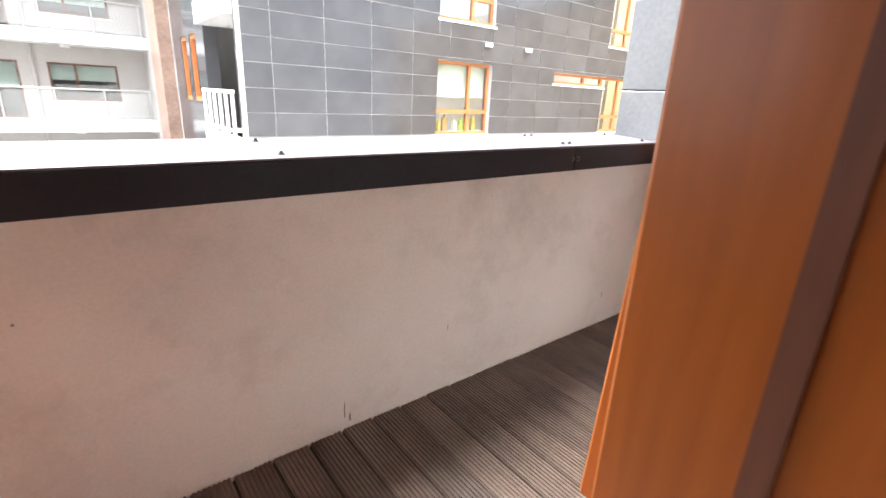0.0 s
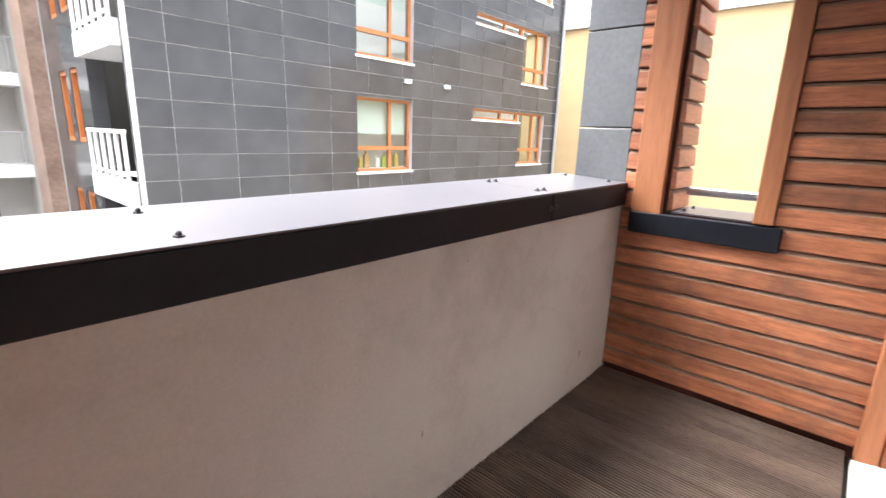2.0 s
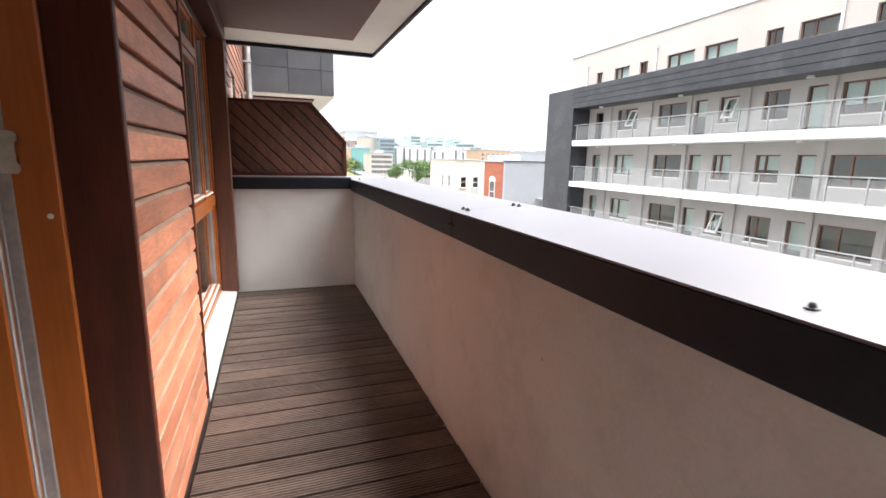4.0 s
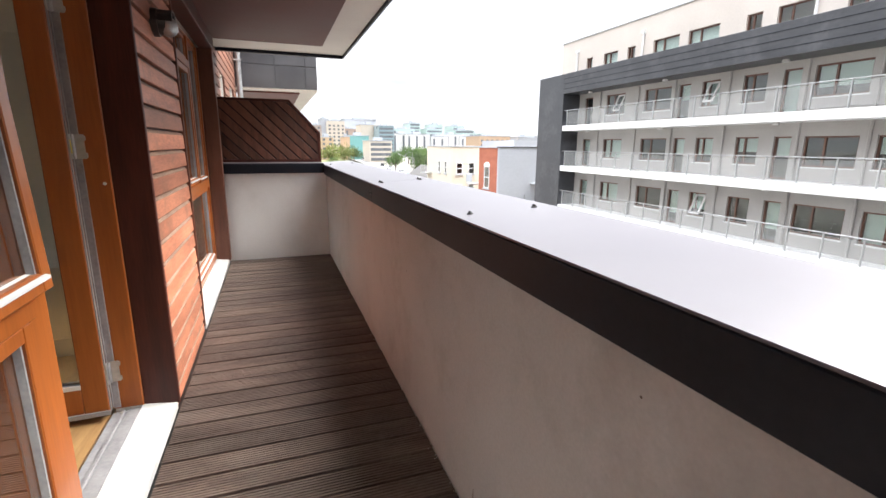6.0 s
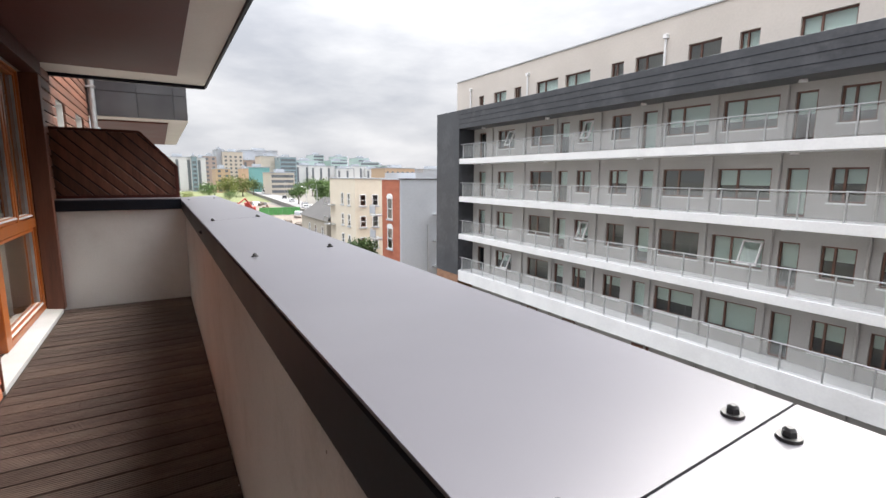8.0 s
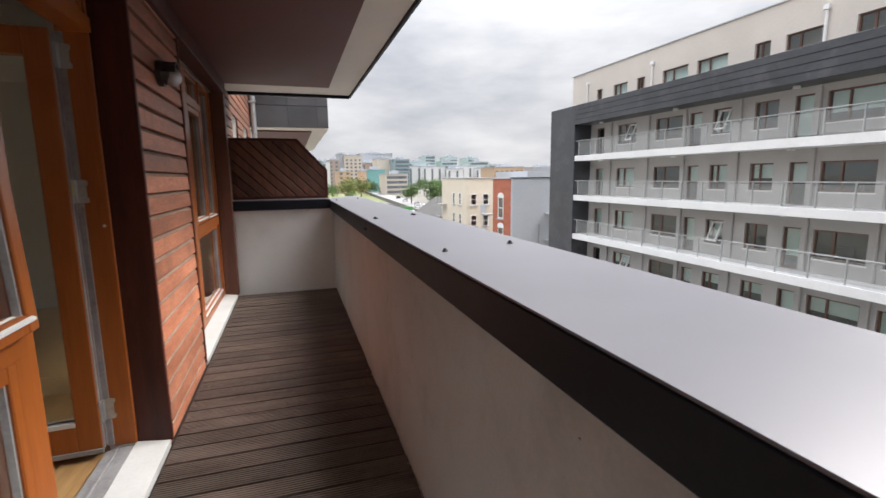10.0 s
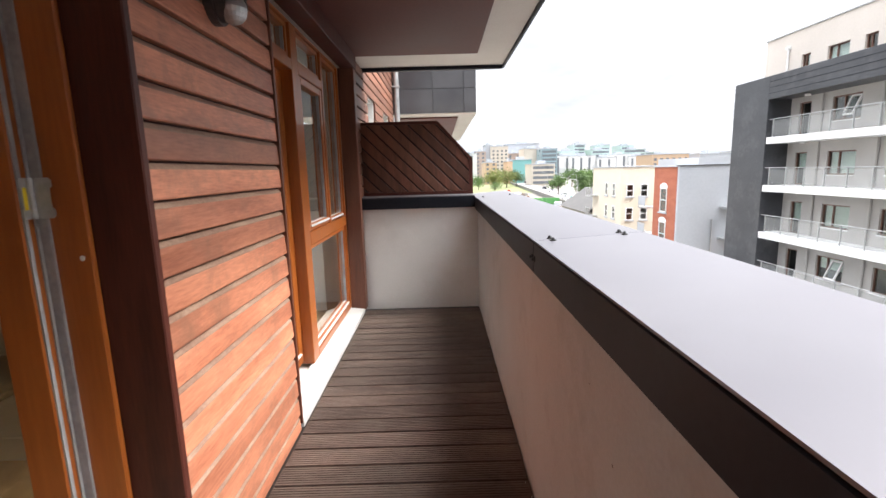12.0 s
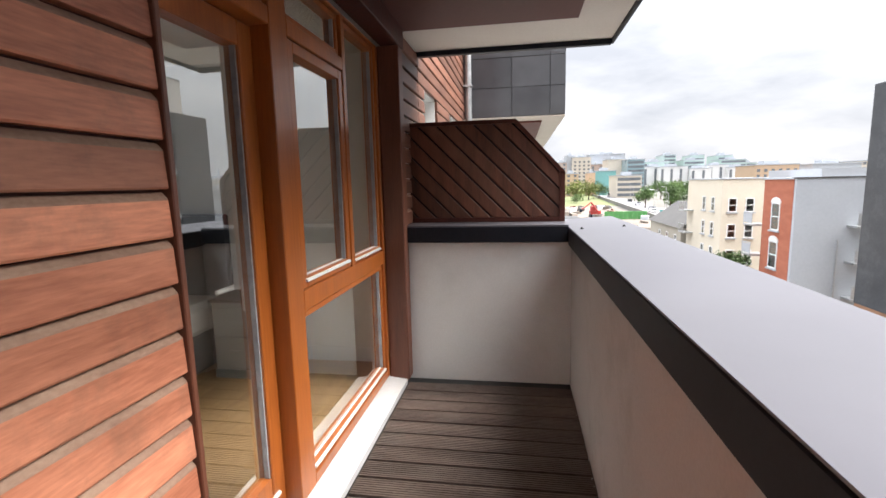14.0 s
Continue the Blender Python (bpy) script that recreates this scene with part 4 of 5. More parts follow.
tile_sheet = {}


def tile(y0, y1, z0, z1):
    key = (round(y1 - y0, 3), round(z1 - z0, 3))
    if key not in tile_sheet:
        tile_sheet[key] = mesh_of("wall_tile", boxes((-0.008, 0.007, 0.007, 0.0, y1 - y0 - 0.007, z1 - z0 - 0.007)), TILE)
    ob = new("wall_tile", tile_sheet[key])
    under(ob, wing)
    ob.matrix_basis = Matrix.Translation((WX + 0.029, y0, z0))


def cut_tile(y0, y1, z0, z1):
    """A tile, less the window openings."""
    rects = [(y0, y1, z0, z1)]
    for h in W_HOLES:
        nxt = []
        for a, b, c, d in rects:
            if h[0] >= b or h[1] <= a or h[2] >= d or h[3] <= c:
                nxt.append((a, b, c, d))
                continue
            if a < h[0]:
                nxt.append((a, h[0], c, d))
            if b > h[1]:
                nxt.append((h[1], b, c, d))
            m0, m1 = max(a, h[0]), min(b, h[1])
            if c < h[2]:
                nxt.append((m0, m1, c, h[2]))
            if d > h[3]:
                nxt.append((m0, m1, h[3], d))
        rects = nxt
    for r in rects:
        if r[1] - r[0] > 0.04 and r[3] - r[2] > 0.04:
            tile(*r)


zi = -5
while True:
    z0 = 0.403 + zi * TILE_H
    if z0 > W_TOP - 0.4:
        break
    yy = WY1 - 0.56
    cut_tile(yy, WY1 - 0.002, z0, z0 + TILE_H)
    while yy > WY0 + 0.3:
        cut_tile(max(yy - TILE_W, WY0), yy, z0, z0 + TILE_H)
        yy -= TILE_W
    zi += 1
for i, z in enumerate(W_LEVELS):
    far_opening("window", -13.31, -11.48, z, z + 1.8, wing, WX + 0.14, ORANGE_FRAME, (0.45, 0.5, 0.48, 0.3, 0.4)[i], "wing_window", True)
    far_opening("window", -20.15, -18.49, z + 0.02, z + 1.79, wing, WX + 0.14, ORANGE_FRAME, None, "wing_window", True)
    far_opening("window", -18.49, -15.9, z + 1.47, z + 1.79, wing, WX + 0.14, ORANGE_FRAME, None, "wing_strip_window", True)
    for a, b, r in ((-13.31, -11.48, 0.58), (-20.15, -18.49, 0.52)):
        under(part("transom_bar", boxes((WX + 0.13, a + 0.07, z + r - 0.05, WX + 0.235, b - 0.07, z + r + 0.05)), ORANGE_FRAME), wing)
    under(part("room_back_wall", boxes((WX + 1.5, -14.6, z - 0.6, WX + 1.55, -10.6, z + 1.95), (WX + 1.5, -20.7, z - 0.6, WX + 1.55, -15.3, z + 1.95)), PLASTER), wing)
SILL_GOODS = [surface("yellow_packet", (0.5, 0.36, 0.05), (0.6, 0.45, 0.08), 3.0), surface("ochre_box", (0.42, 0.25, 0.08), (0.5, 0.32, 0.12), 3.0), WHITE, surface("lime_bottle", (0.3, 0.45, 0.06), (0.4, 0.55, 0.1), 3.0)]
for i, (y, w, h) in enumerate(((-11.75, 0.09, 0.3), (-11.95, 0.16, 0.42), (-12.3, 0.12, 0.3), (-12.55, 0.2, 0.34), (-12.95, 0.14, 0.4))):
    bm = boxes((-0.05, -w / 2, 0, 0.05, w / 2, h * 0.8), bevel=0.012)
    cyl(bm, (0, 0, h * 0.8), (0, 0, h), w * 0.22, 8)
    ob = part("sill_bottle", bm, SILL_GOODS[i % 4])
    ob.matrix_basis = Matrix.Translation((WX + 0.3, y, 0.48))
    tagged(ob, "household bottle on the inner window sill", "bottle", "window sill bottles")
under(part("inner_sill", boxes((WX + 0.236, -13.3, 0.43, WX + 0.42, -11.49, 0.479)), WHITE), wing)
for y in (-14.6, -13.07):
    for z in (-0.07, 2.67, 5.41):
        under(part("bulkhead_light", boxes((WX - 0.09, y - 0.11, z - 0.05, WX - 0.002, y + 0.11, z + 0.05), bevel=0.01), WHITE), wing)
under(part("downpipe", cyl(bmesh.new(), (WX - 0.06, WY0 + 0.15, GROUND), (WX - 0.06, WY0 + 0.15, W_TOP), 0.06, 8), STEEL), wing)
# side of the wing: corner strip, inset balconies, orange windows, mottled corner bay
RX0, RX1 = WX + 0.45, WX + 2.95
LEV_W = (-5.13, -2.39, 0.35, 3.09, 5.83)
side_holes = [(RX0, RX1, z, z + 2.3) for z in LEV_W] + [(x, x + 0.75, z + 0.6, z + 2.2) for z in LEV_W for x in (12.1, 13.2)]
under(part("side_wall", pierced(bmesh.new(), WX + 0.36, 15.0, GROUND, W_TOP, side_holes, lambda u, v, d: (u, d, v), WY1 - 0.3, WY1), TILE), wing)
under(part("side_wall_end", boxes((15.0, WY1 - 0.3, GROUND, GW + 0.3, WY1, W_TOP)), GALLERY_WALL), wing)
under(part("recess_back", boxes((RX0 - 0.1, WY1 - 1.5, GROUND, RX1 + 0.1, WY1 - 1.4, W_TOP)), FASCIA), wing)
for z in LEV_W:
    b = thing("corner_balcony", "white inset balcony with white bar railing on the tiled wing", "balcony", (RX0, WY1, z), "wing balconies")
    part("slab", boxes((0.0, -1.38, -0.44, 2.5, 0.16, 0.0), bevel=0.01), WHITE, b)
    part("top_rail", boxes((0.0, 0.08, 0.86, 2.5, 0.15, 0.93)), WHITE, b)
    part("bottom_rail", boxes((0.0, 0.1, 0.1, 2.5, 0.14, 0.15)), WHITE, b)
    for i in range(6):
        part("baluster", boxes((0.02 + i * 0.48, 0.09, 0.0, 0.1 + i * 0.48, 0.14, 0.86)), WHITE, b)
    for x in (12.1, 13.2):
        w = part("side_window", boxes((x, WY1 - 0.12, z + 0.6, x + 0.1, WY1 - 0.03, z + 2.2), (x + 0.65, WY1 - 0.12, z + 0.6, x + 0.75, WY1 - 0.03, z + 2.2), (x + 0.1, WY1 - 0.12, z + 0.6, x + 0.65, WY1 - 0.03, z + 0.7), (x + 0.1, WY1 - 0.12, z + 2.1, x + 0.65, WY1 - 0.03, z + 2.2)), ORANGE_FRAME)
        under(w, wing)
        part("blind", boxes((x + 0.1, WY1 - 0.16, z + 0.7, x + 0.65, WY1 - 0.14, z + 2.1)), ORANGE_FRAME, w)
under(part("corner_bay", boxes((15.2, WY1 + 0.005, GROUND, 16.8, WY1 + 0.35, W_TOP)), GALV_BROWN, label="mottled brown cladding strip"), wing)

# ---------------------------------------------------------------- yellow building behind the near end
yel = thing("yellow_building", "tall yellow rendered building with pale parapet", "building", (4, -24, GROUND))
under(part("wall", boxes((-14, -32, GROUND, 30, -24, 5.9)), YELLOW), yel)
under(part("parapet", boxes((-14.1, -32, 5.91, 30, -23.9, 6.5), bevel=0.02), WHITE), yel)
for i in range(22):
    under(part("parapet_bracket", boxes((-13 + i * 1.9, -23.9, 5.95, -12.8 + i * 1.9, -23.82, 6.15)), WHITE), yel)

# ---------------------------------------------------------------- ground
structure("ground", boxes((-1500, -1500, GROUND - 0.5, 1500, 2500, GROUND)), surface("town_ground", (0.09, 0.085, 0.075), (0.16, 0.15, 0.13), 0.05, rough=0.9, grain=1.5, bump=0.0), "town ground", "ground")
structure("road", boxes((5.0, -60, GROUND + 0.004, 17.5, 320, GROUND + 0.02)), ASPHALT, "asphalt street", "road")

# next bay of our own building
bay = thing("upper_bay", "dark tiled balcony bay with brown and cream soffit", "balcony", (-0.4, 4.1, 2.42))
for i, (x0, x1) in enumerate(((-1.2, -0.472), (-0.468, 0.1), (0.104, 0.33))):
    for z0, z1 in ((2.45, 2.88), (2.884, 3.32), (3.324, 3.75)):
        under(part("bay_tile", boxes((x0 + 0.003, 4.08, z0 + 0.003, x1, 4.11, z1), bevel=0.003), TILE), bay)
under(part("bay_core", boxes((-1.22, 4.112, 2.46, 0.33, 12, 3.75)), FRAME_DARK), bay)
under(part("bay_soffit_border", boxes((-1.22, 4.09, 2.43, 0.33, 12, 2.448)), SOFFIT_CREAM), bay)
under(part("bay_soffit_panel", boxes((-1.22, 4.5, 2.40, 0.0, 11.5, 2.428)), SOFFIT_BROWN), bay)
dp = thing("downpipe", "galvanised rainwater downpipe on the cladding", "pipe", (-1.1, 4.0, -0.5))
under(part("pipe", cyl(bmesh.new(), (-1.12, 3.98, -0.5), (-1.12, 3.98, 6.0), 0.05, 12), STEEL), dp)
for z in (1.0, 2.9):
    under(part("bracket", boxes((-1.2, 3.92, z, -1.06, 4.04, z + 0.03)), STEEL), dp)

# ---------------------------------------------------------------- street beyond: houses
BRICK = surface("red_brick_wall", (0.34, 0.1, 0.055), (0.45, 0.155, 0.09), 0.8, (1, 1, 3), 0.85, grain=14, bump=0.1)
HOUSE_CREAM = surface("cream_house_render", (0.64, 0.57, 0.455), (0.72, 0.65, 0.53), 0.3, rough=0.85, grain=6, bump=0.03)
PALE_GREY = surface("pale_grey_gable", (0.4, 0.42, 0.45), (0.46, 0.48, 0.51), 0.25, rough=0.6, grain=5, bump=0.02)
SLATE = surface("slate_roof", (0.05, 0.048, 0.046), (0.09, 0.086, 0.082), 0.6, (1, 1, 3), 0.7, grain=8, bump=0.05)
FOLIAGE = surface("tree_leaves", (0.028, 0.06, 0.014), (0.1, 0.17, 0.04), 0.5, rough=0.7, grain=4, bump=0.0, spread=0.3)
FOLIAGE_DRY = surface("yellow_green_leaves", (0.09, 0.12, 0.025), (0.2, 0.22, 0.05), 0.5, rough=0.7, grain=4, bump=0.0, spread=0.3)
BARK = surface("bark", (0.06, 0.045, 0.035), (0.12, 0.09, 0.07), 4.0, (1, 1, 0.3), 0.9)
EARTH = surface("site_earth", (0.1, 0.08, 0.064), (0.2, 0.168, 0.14), 0.15, rough=0.95, grain=1.2, bump=0.1)
GRASS = surface("verge_grass", (0.08, 0.1, 0.035), (0.14, 0.15, 0.06), 0.4, rough=0.9, grain=3, bump=0.0)


def sash(parent, x, y, z, w, h, face):
    """A white framed house window set proud of the wall; face 'x' looks to -x, 'y' to -y."""
    fr = [(0, 0, 0, w, 0.08, 0.09), (0, 0, h - 0.09, w, 0.08, h), (0, 0, 0.09, 0.09, 0.08, h - 0.09), (w - 0.09, 0, 0.09, w, 0.08, h - 0.09), (0.09, 0, h * 0.5 - 0.04, w - 0.09, 0.08, h * 0.5 + 0.04)]
    ob = part("window", boxes(*fr), WHITE, parent)
    part("pane", boxes((0.08, 0.03, 0.08, w - 0.08, 0.05, h - 0.08)), GLASS_FAR, ob)
    # flat dark sheet behind the pane, coloured as the shade inside
    part("recess", boxes((0.02, 0.06, 0.02, w - 0.02, 0.085, h - 0.02)), ROOM_SHADE, ob)
    part("sill", boxes((-0.12, -0.1, -0.14, w + 0.12, 0.08, -0.02)), PALE_GREY, ob)
    base = Matrix.Translation((x, y, z)) @ (pose(0, 0, 0, 0, 0, -90) if face == "x" else Matrix())
    ob.matrix_parent_inverse = Matrix.Translation(-parent.location)
    ob.matrix_basis = base
    return ob


cream_house = thing("cream_house", "cream rendered three-storey house with white windows", "house", (23.5, 51, GROUND))
under(part("wall", boxes((20.5, 49.5, GROUND, 26.0, 59.6, 1.2), bevel=0.03), HOUSE_CREAM), cream_house)
under(part("roof", boxes((20.4, 49.4, 1.202, 26.1, 59.7, 1.33)), PALE_GREY), cream_house)
for z in (-2.2, -4.9, -7.6):
    for y in (54.65, 52.15):
        sash(cream_house, 20.44, y, z, 0.9, 1.55, "x")
    for x in (21.1, 22.75):
        sash(cream_house, x, 49.44, z, 0.85, 1.45, "y")
    bal2 = part("balcony", boxes((19.4, 57.4, z - 0.35, 20.49, 59.3, z - 0.2), (19.4, 57.4, z + 0.75, 19.46, 59.3, z + 0.82), bevel=0.01), STEEL)
    under(bal2, cream_house)
    for i in range(9):
        part("baluster", boxes((19.41, 57.45 + i * 0.22, z - 0.2, 19.45, 57.49 + i * 0.22, z + 0.75)), STEEL, bal2)

red_house = thing("brick_house", "red brick house with tall white arched windows", "house", (23, 36, GROUND))
under(part("wall", boxes((20.0, 35.72, GROUND, 26.0, 40.00, 1.15)), BRICK), red_house)
under(part("coping", boxes((19.93, 35.70, 1.152, 26.0, 40.10, 1.28)), PALE_GREY), red_house)
for z in (-2.9, -6.0):
    sash(red_house, 19.94, 38.60, z, 1.25, 2.2, "x")
    bm = bmesh.new()
    prism(bm, [(0.625 + 0.72 * math.cos(a * math.pi / 8), 0.45 * math.sin(a * math.pi / 8)) for a in range(9)], lambda u, v, d: (d, 38.60 - u, z + 2.2 + v), 19.92, 19.998)
    under(part("arch_head", bm, WHITE), red_house)
for z in (-2.6, -5.2, -7.8):
    bm = boxes((19.2, 40.05, z - 0.15, 20.6, 41.60, z), bevel=0.01)
    under(part("gap_balcony", bm, STEEL), red_house)
    under(part("gap_rail", boxes((19.2, 40.05, z + 0.95, 19.26, 41.60, z + 1.02), (19.2, 40.06, z, 19.24, 40.10, z + 0.95), (19.2, 41.54, z, 19.24, 41.58, z + 0.95), (19.21, 40.12, z + 0.1, 19.23, 41.52, z + 0.9)), PALE_GREY), red_house)
grey_house = thing("grey_gable_building", "pale grey flat gable building with side balconies", "building", (24, 34, GROUND))
under(part("gable_wall", boxes((20.02, 35.40, GROUND, 30.0, 35.70, 1.2)), PALE_GREY), grey_house)
under(part("verge", boxes((19.95, 35.34, 1.202, 30.0, 36.00, 1.3)), SLATE), grey_house)
under(part("roof", boxes((22.0, 36.10, 0.9, 32.0, 43.70, 1.9)), PALE_GREY), grey_house)
for z in (-7.7, -5.0, -2.3):
    under(part("side_balcony", boxes((23.6, 34.30, z - 0.15, 25.5, 35.39, z), (23.6, 34.30, z + 0.95, 25.5, 34.36, z + 1.02), (23.62, 34.32, z + 0.05, 25.48, 34.35, z + 0.9)), STEEL), grey_house)
under(part("downpipe", cyl(bmesh.new(), (23.0, 35.30, GROUND), (23.0, 35.30, -3.4), 0.07, 8), STEEL), grey_house)
low_house = thing("low_house", "low grey-beige house with slate gable roof", "house", (22, 66, GROUND))
under(part("wall", boxes((20.0, 60.0, GROUND, 28.0, 74.0, -4.9)), surface("grey_beige_render", (0.36, 0.33, 0.27), (0.46, 0.42, 0.35), 0.3, rough=0.9)), low_house)
bm = bmesh.new()
prism(bm, [(19.7, -4.9), (24.0, -2.0), (28.3, -4.9)], lambda u, v, d: (u, d, v), 59.7, 74.3)
under(part("roof", bm, SLATE), low_house)
for y in (62.5, 66.0, 69.5):
    sash(low_house, 19.94, y, -7.2, 0.9, 1.3, "x")


# ---------------------------------------------------------------- trees
def tree(x, y, h, r, mat, seed, base=GROUND, label="leafy green tree beside the road", n=1500, leaf=None):
    rnd = random.Random(seed)
    t = thing("tree", label, "tree", (x, y, base), "street trees")
    bm = bmesh.new()
    cyl(bm, (0, 0, 0), (0.02 * h, 0, h * 0.45), 0.035 * h, 8, 0.022 * h)
    tips = []
    for i in range(7):
        a = i * 2.4 + rnd.random()
        tip = Vector((math.cos(a) * r * rnd.uniform(0.35, 0.7), math.sin(a) * r * rnd.uniform(0.35, 0.7), h * rnd.uniform(0.42, 0.85)))
        cyl(bm, (0.01 * h, 0, h * rnd.uniform(0.28, 0.44)), tip, 0.014 * h, 6, 0.005 * h)
        tips.append(tip)
    tips.append(Vector((0, 0, h * 0.85)))
    part("trunk", bm, BARK, t)
    vs, fs = [], []
    s = leaf or 0.085 * h
    for i in range(n):
        c = rnd.choice(tips)
        d = Vector((rnd.gauss(0, 1), rnd.gauss(0, 1), rnd.gauss(0, 0.8)))
        d = d.normalized() * (rnd.random() ** 0.45) * r * 0.62
        p = c + d
        q = Euler((rnd.uniform(0, 6.3), rnd.uniform(0, 6.3), rnd.uniform(0, 6.3))).to_matrix()
        k = s * rnd.uniform(0.5, 1.2)
        i0 = len(vs)
        for u, v in ((-0.5, 0), (0, -0.32), (0.5, 0), (0, 0.32)):
            vs.append(p + q @ Vector((u * k, v * k, 0.08 * k * (abs(u) * 2))))
        fs.append((i0, i0 + 1, i0 + 2, i0 + 3))
    me = bpy.data.meshes.new("crown")
    me.from_pydata(vs, [], fs)
    me.materials.append(mat)
    new("crown", me).parent = t
    return t


TREES = [(40, 101, 7.2, 3.0), (58, 165, 9.5, 4.0), (52, 172, 8.5, 3.6), (64, 178, 9.0, 4.2), (47, 185, 8.0, 3.6), (74, 196, 8.0, 4.0), (66, 210, 9.0, 4.4), (83, 230, 8.5, 4.5), (30, 262, 10, 5.5), (38, 270, 10, 6.0),
         (46, 285, 9.0, 5.0), (74, 262, 9.0, 5.0), (20, 250, 7.0, 4.0), (91, 300, 8.5, 5.0), (100, 320, 8.5, 5.5), (112, 300, 9.0, 5.5), (9, 225, 4.0, 3.5), (27, 232, 4.0, 3.4)]
for i, (x, y, h, r) in enumerate(TREES):
    tree(x, y, h, r, FOLIAGE_DRY if i in (8, 9, 14, 16) else FOLIAGE, 30 + i, n=1500 if y > 120 else 2600)
tree(19.3, 43.5, 3.8, 1.7, FOLIAGE, 5, label="bushy green shrub tree beside the brick house", n=2600, leaf=0.3)

# ---------------------------------------------------------------- site and bridge road
structure("ground_site", boxes((-30, 62, GROUND + 0.001, 37, 230, GROUND + 0.012)), EARTH, "bare earth building site", "ground")
structure("ground_verge", boxes((10, 205, GROUND + 0.013, 52, 420, GROUND + 0.05)), GRASS, "grass verge", "ground")
bm = bmesh.new()
prism(bm, [(36, 128), (47, 128), (72, 455), (60, 455)], lambda u, v, d: (u, v, d), GROUND + 0.03, GROUND + 0.09)
structure("road_bridge", bm, surface("pale_road", (0.15, 0.15, 0.155), (0.22, 0.22, 0.225), 0.1, rough=0.9, grain=2), "pale grey approach road", "road")
bm = bmesh.new()
prism(bm, [(35.3, 128), (35.9, 128), (59.8, 455), (59.0, 455)], lambda u, v, d: (u, v, d), GROUND, GROUND + 1.5)
structure("wall_bridge", bm, surface("bridge_parapet_concrete", (0.14, 0.135, 0.125), (0.21, 0.205, 0.19), 0.2, rough=0.9), "concrete road parapet", "wall")

CAR_PAINT = {}


def car(x, y, h, colour, name="car", label="parked car on the approach road", yaw=-4, van=False, z=GROUND + 0.09):
    c = thing(name, label, name, (x, y, z))
    c.rotation_euler = (0, 0, radians(yaw))
    if colour not in CAR_PAINT:
        CAR_PAINT[colour] = surface("car_paint", tuple(0.9 * k for k in colour), colour, 2.0, rough=0.25, bump=0.0, coat=0.5)
    L = 5.2 if van else 4.2
    prof = [(-L / 2, 0.35), (L / 2, 0.35), (L / 2, 0.9), (L * 0.3, 1.0), (L * 0.16, h), (-L * 0.45, h), (-L / 2, 0.95)]
    bm = bmesh.new()
    prism(bm, prof, lambda u, v, d: (d, u, v), -0.9, 0.9)
    bmesh.ops.bevel(bm, geom=list(bm.edges), offset=0.06, segments=1, affect="EDGES", clamp_overlap=True)
    part("body", bm, CAR_PAINT[colour], c)
    part("windscreen", boxes((-0.75, -L * 0.5 - 0.02, 1.0, 0.75, -L * 0.47, h - 0.12)), FASCIA, c)
    for sx in (-0.82, 0.82):
        for sy in (-L * 0.3, L * 0.3):
            part("wheel", cyl(bmesh.new(), (sx - 0.1, sy, 0.33), (sx + 0.1, sy, 0.33), 0.33, 14), FASCIA, c)
    return c


car(57.5, 318, 2.5, (0.8, 0.8, 0.8), "van", "white van on the approach road", van=True)
car(52.5, 236, 1.5, (0.05, 0.055, 0.06), label="dark car on the approach road")
car(49.0, 205, 1.5, (0.6, 0.6, 0.62), label="silver car on the approach road")
car(45.5, 170, 1.5, (0.3, 0.3, 0.33), label="grey car on the approach road")
car(42.5, 158, 1.5, (0.75, 0.75, 0.75), label="white car on the approach road")
GREEN_PLASTIC = surface("green_barrier_plastic", (0.05, 0.2, 0.05), (0.09, 0.3, 0.09), 1.0, rough=0.5)
TEAL_PLASTIC = surface("teal_cabin_plastic", (0.02, 0.28, 0.28), (0.04, 0.38, 0.38), 1.0, rough=0.4)
RED_PAINT = surface("red_machine_paint", (0.3, 0.03, 0.03), (0.4, 0.05, 0.04), 1.0, rough=0.4)
barrier = thing("site_barrier", "bright green plastic site barrier", "barrier", (28, 132, GROUND))
for i in range(9):
    part("barrier_panel", boxes((-5 + i * 1.25, -0.1, 0.15, -3.8 + i * 1.25, 0.1, 2.3), (-5 + i * 1.25, -0.4, 0, -4.9 + i * 1.25, 0.4, 0.15), bevel=0.03), GREEN_PLASTIC, barrier)
wc = thing("site_toilet", "teal portable site toilet with white roof", "toilet", (37.5, 128, GROUND))
part("cabin", boxes((-0.9, -0.9, 0, 0.9, 0.9, 2.9), bevel=0.05), TEAL_PLASTIC, wc)
part("roof", boxes((-0.95, -0.95, 2.9, 0.95, 0.95, 3.1), bevel=0.06), WHITE, wc)
digger = thing("excavator", "red excavator on the building site", "excavator", (22, 142, GROUND))
part("tracks", boxes((-1.6, -1.8, 0, -0.9, 1.8, 0.9), (0.9, -1.8, 0, 1.6, 1.8, 0.9), bevel=0.2), FASCIA, digger)
part("body", boxes((-1.5, -1.6, 0.95, 1.5, 1.8, 2.1), bevel=0.15), RED_PAINT, digger)
part("cab", boxes((-1.4, -1.5, 2.1, -0.1, 0.2, 3.4), bevel=0.1), RED_PAINT, digger)
bm = bmesh.new()
cyl(bm, (0.5, -1.5, 1.8), (-1.5, -2.5, 4.6), 0.25, 8)
cyl(bm, (-1.5, -2.5, 4.6), (-4.2, -3.0, 2.6), 0.2, 8)
part("boom", bm, RED_PAINT, digger)
part("bucket", boxes((-4.9, -3.5, 1.8, -4.0, -2.5, 2.7), bevel=0.15), FASCIA, digger)
rnd = random.Random(11)
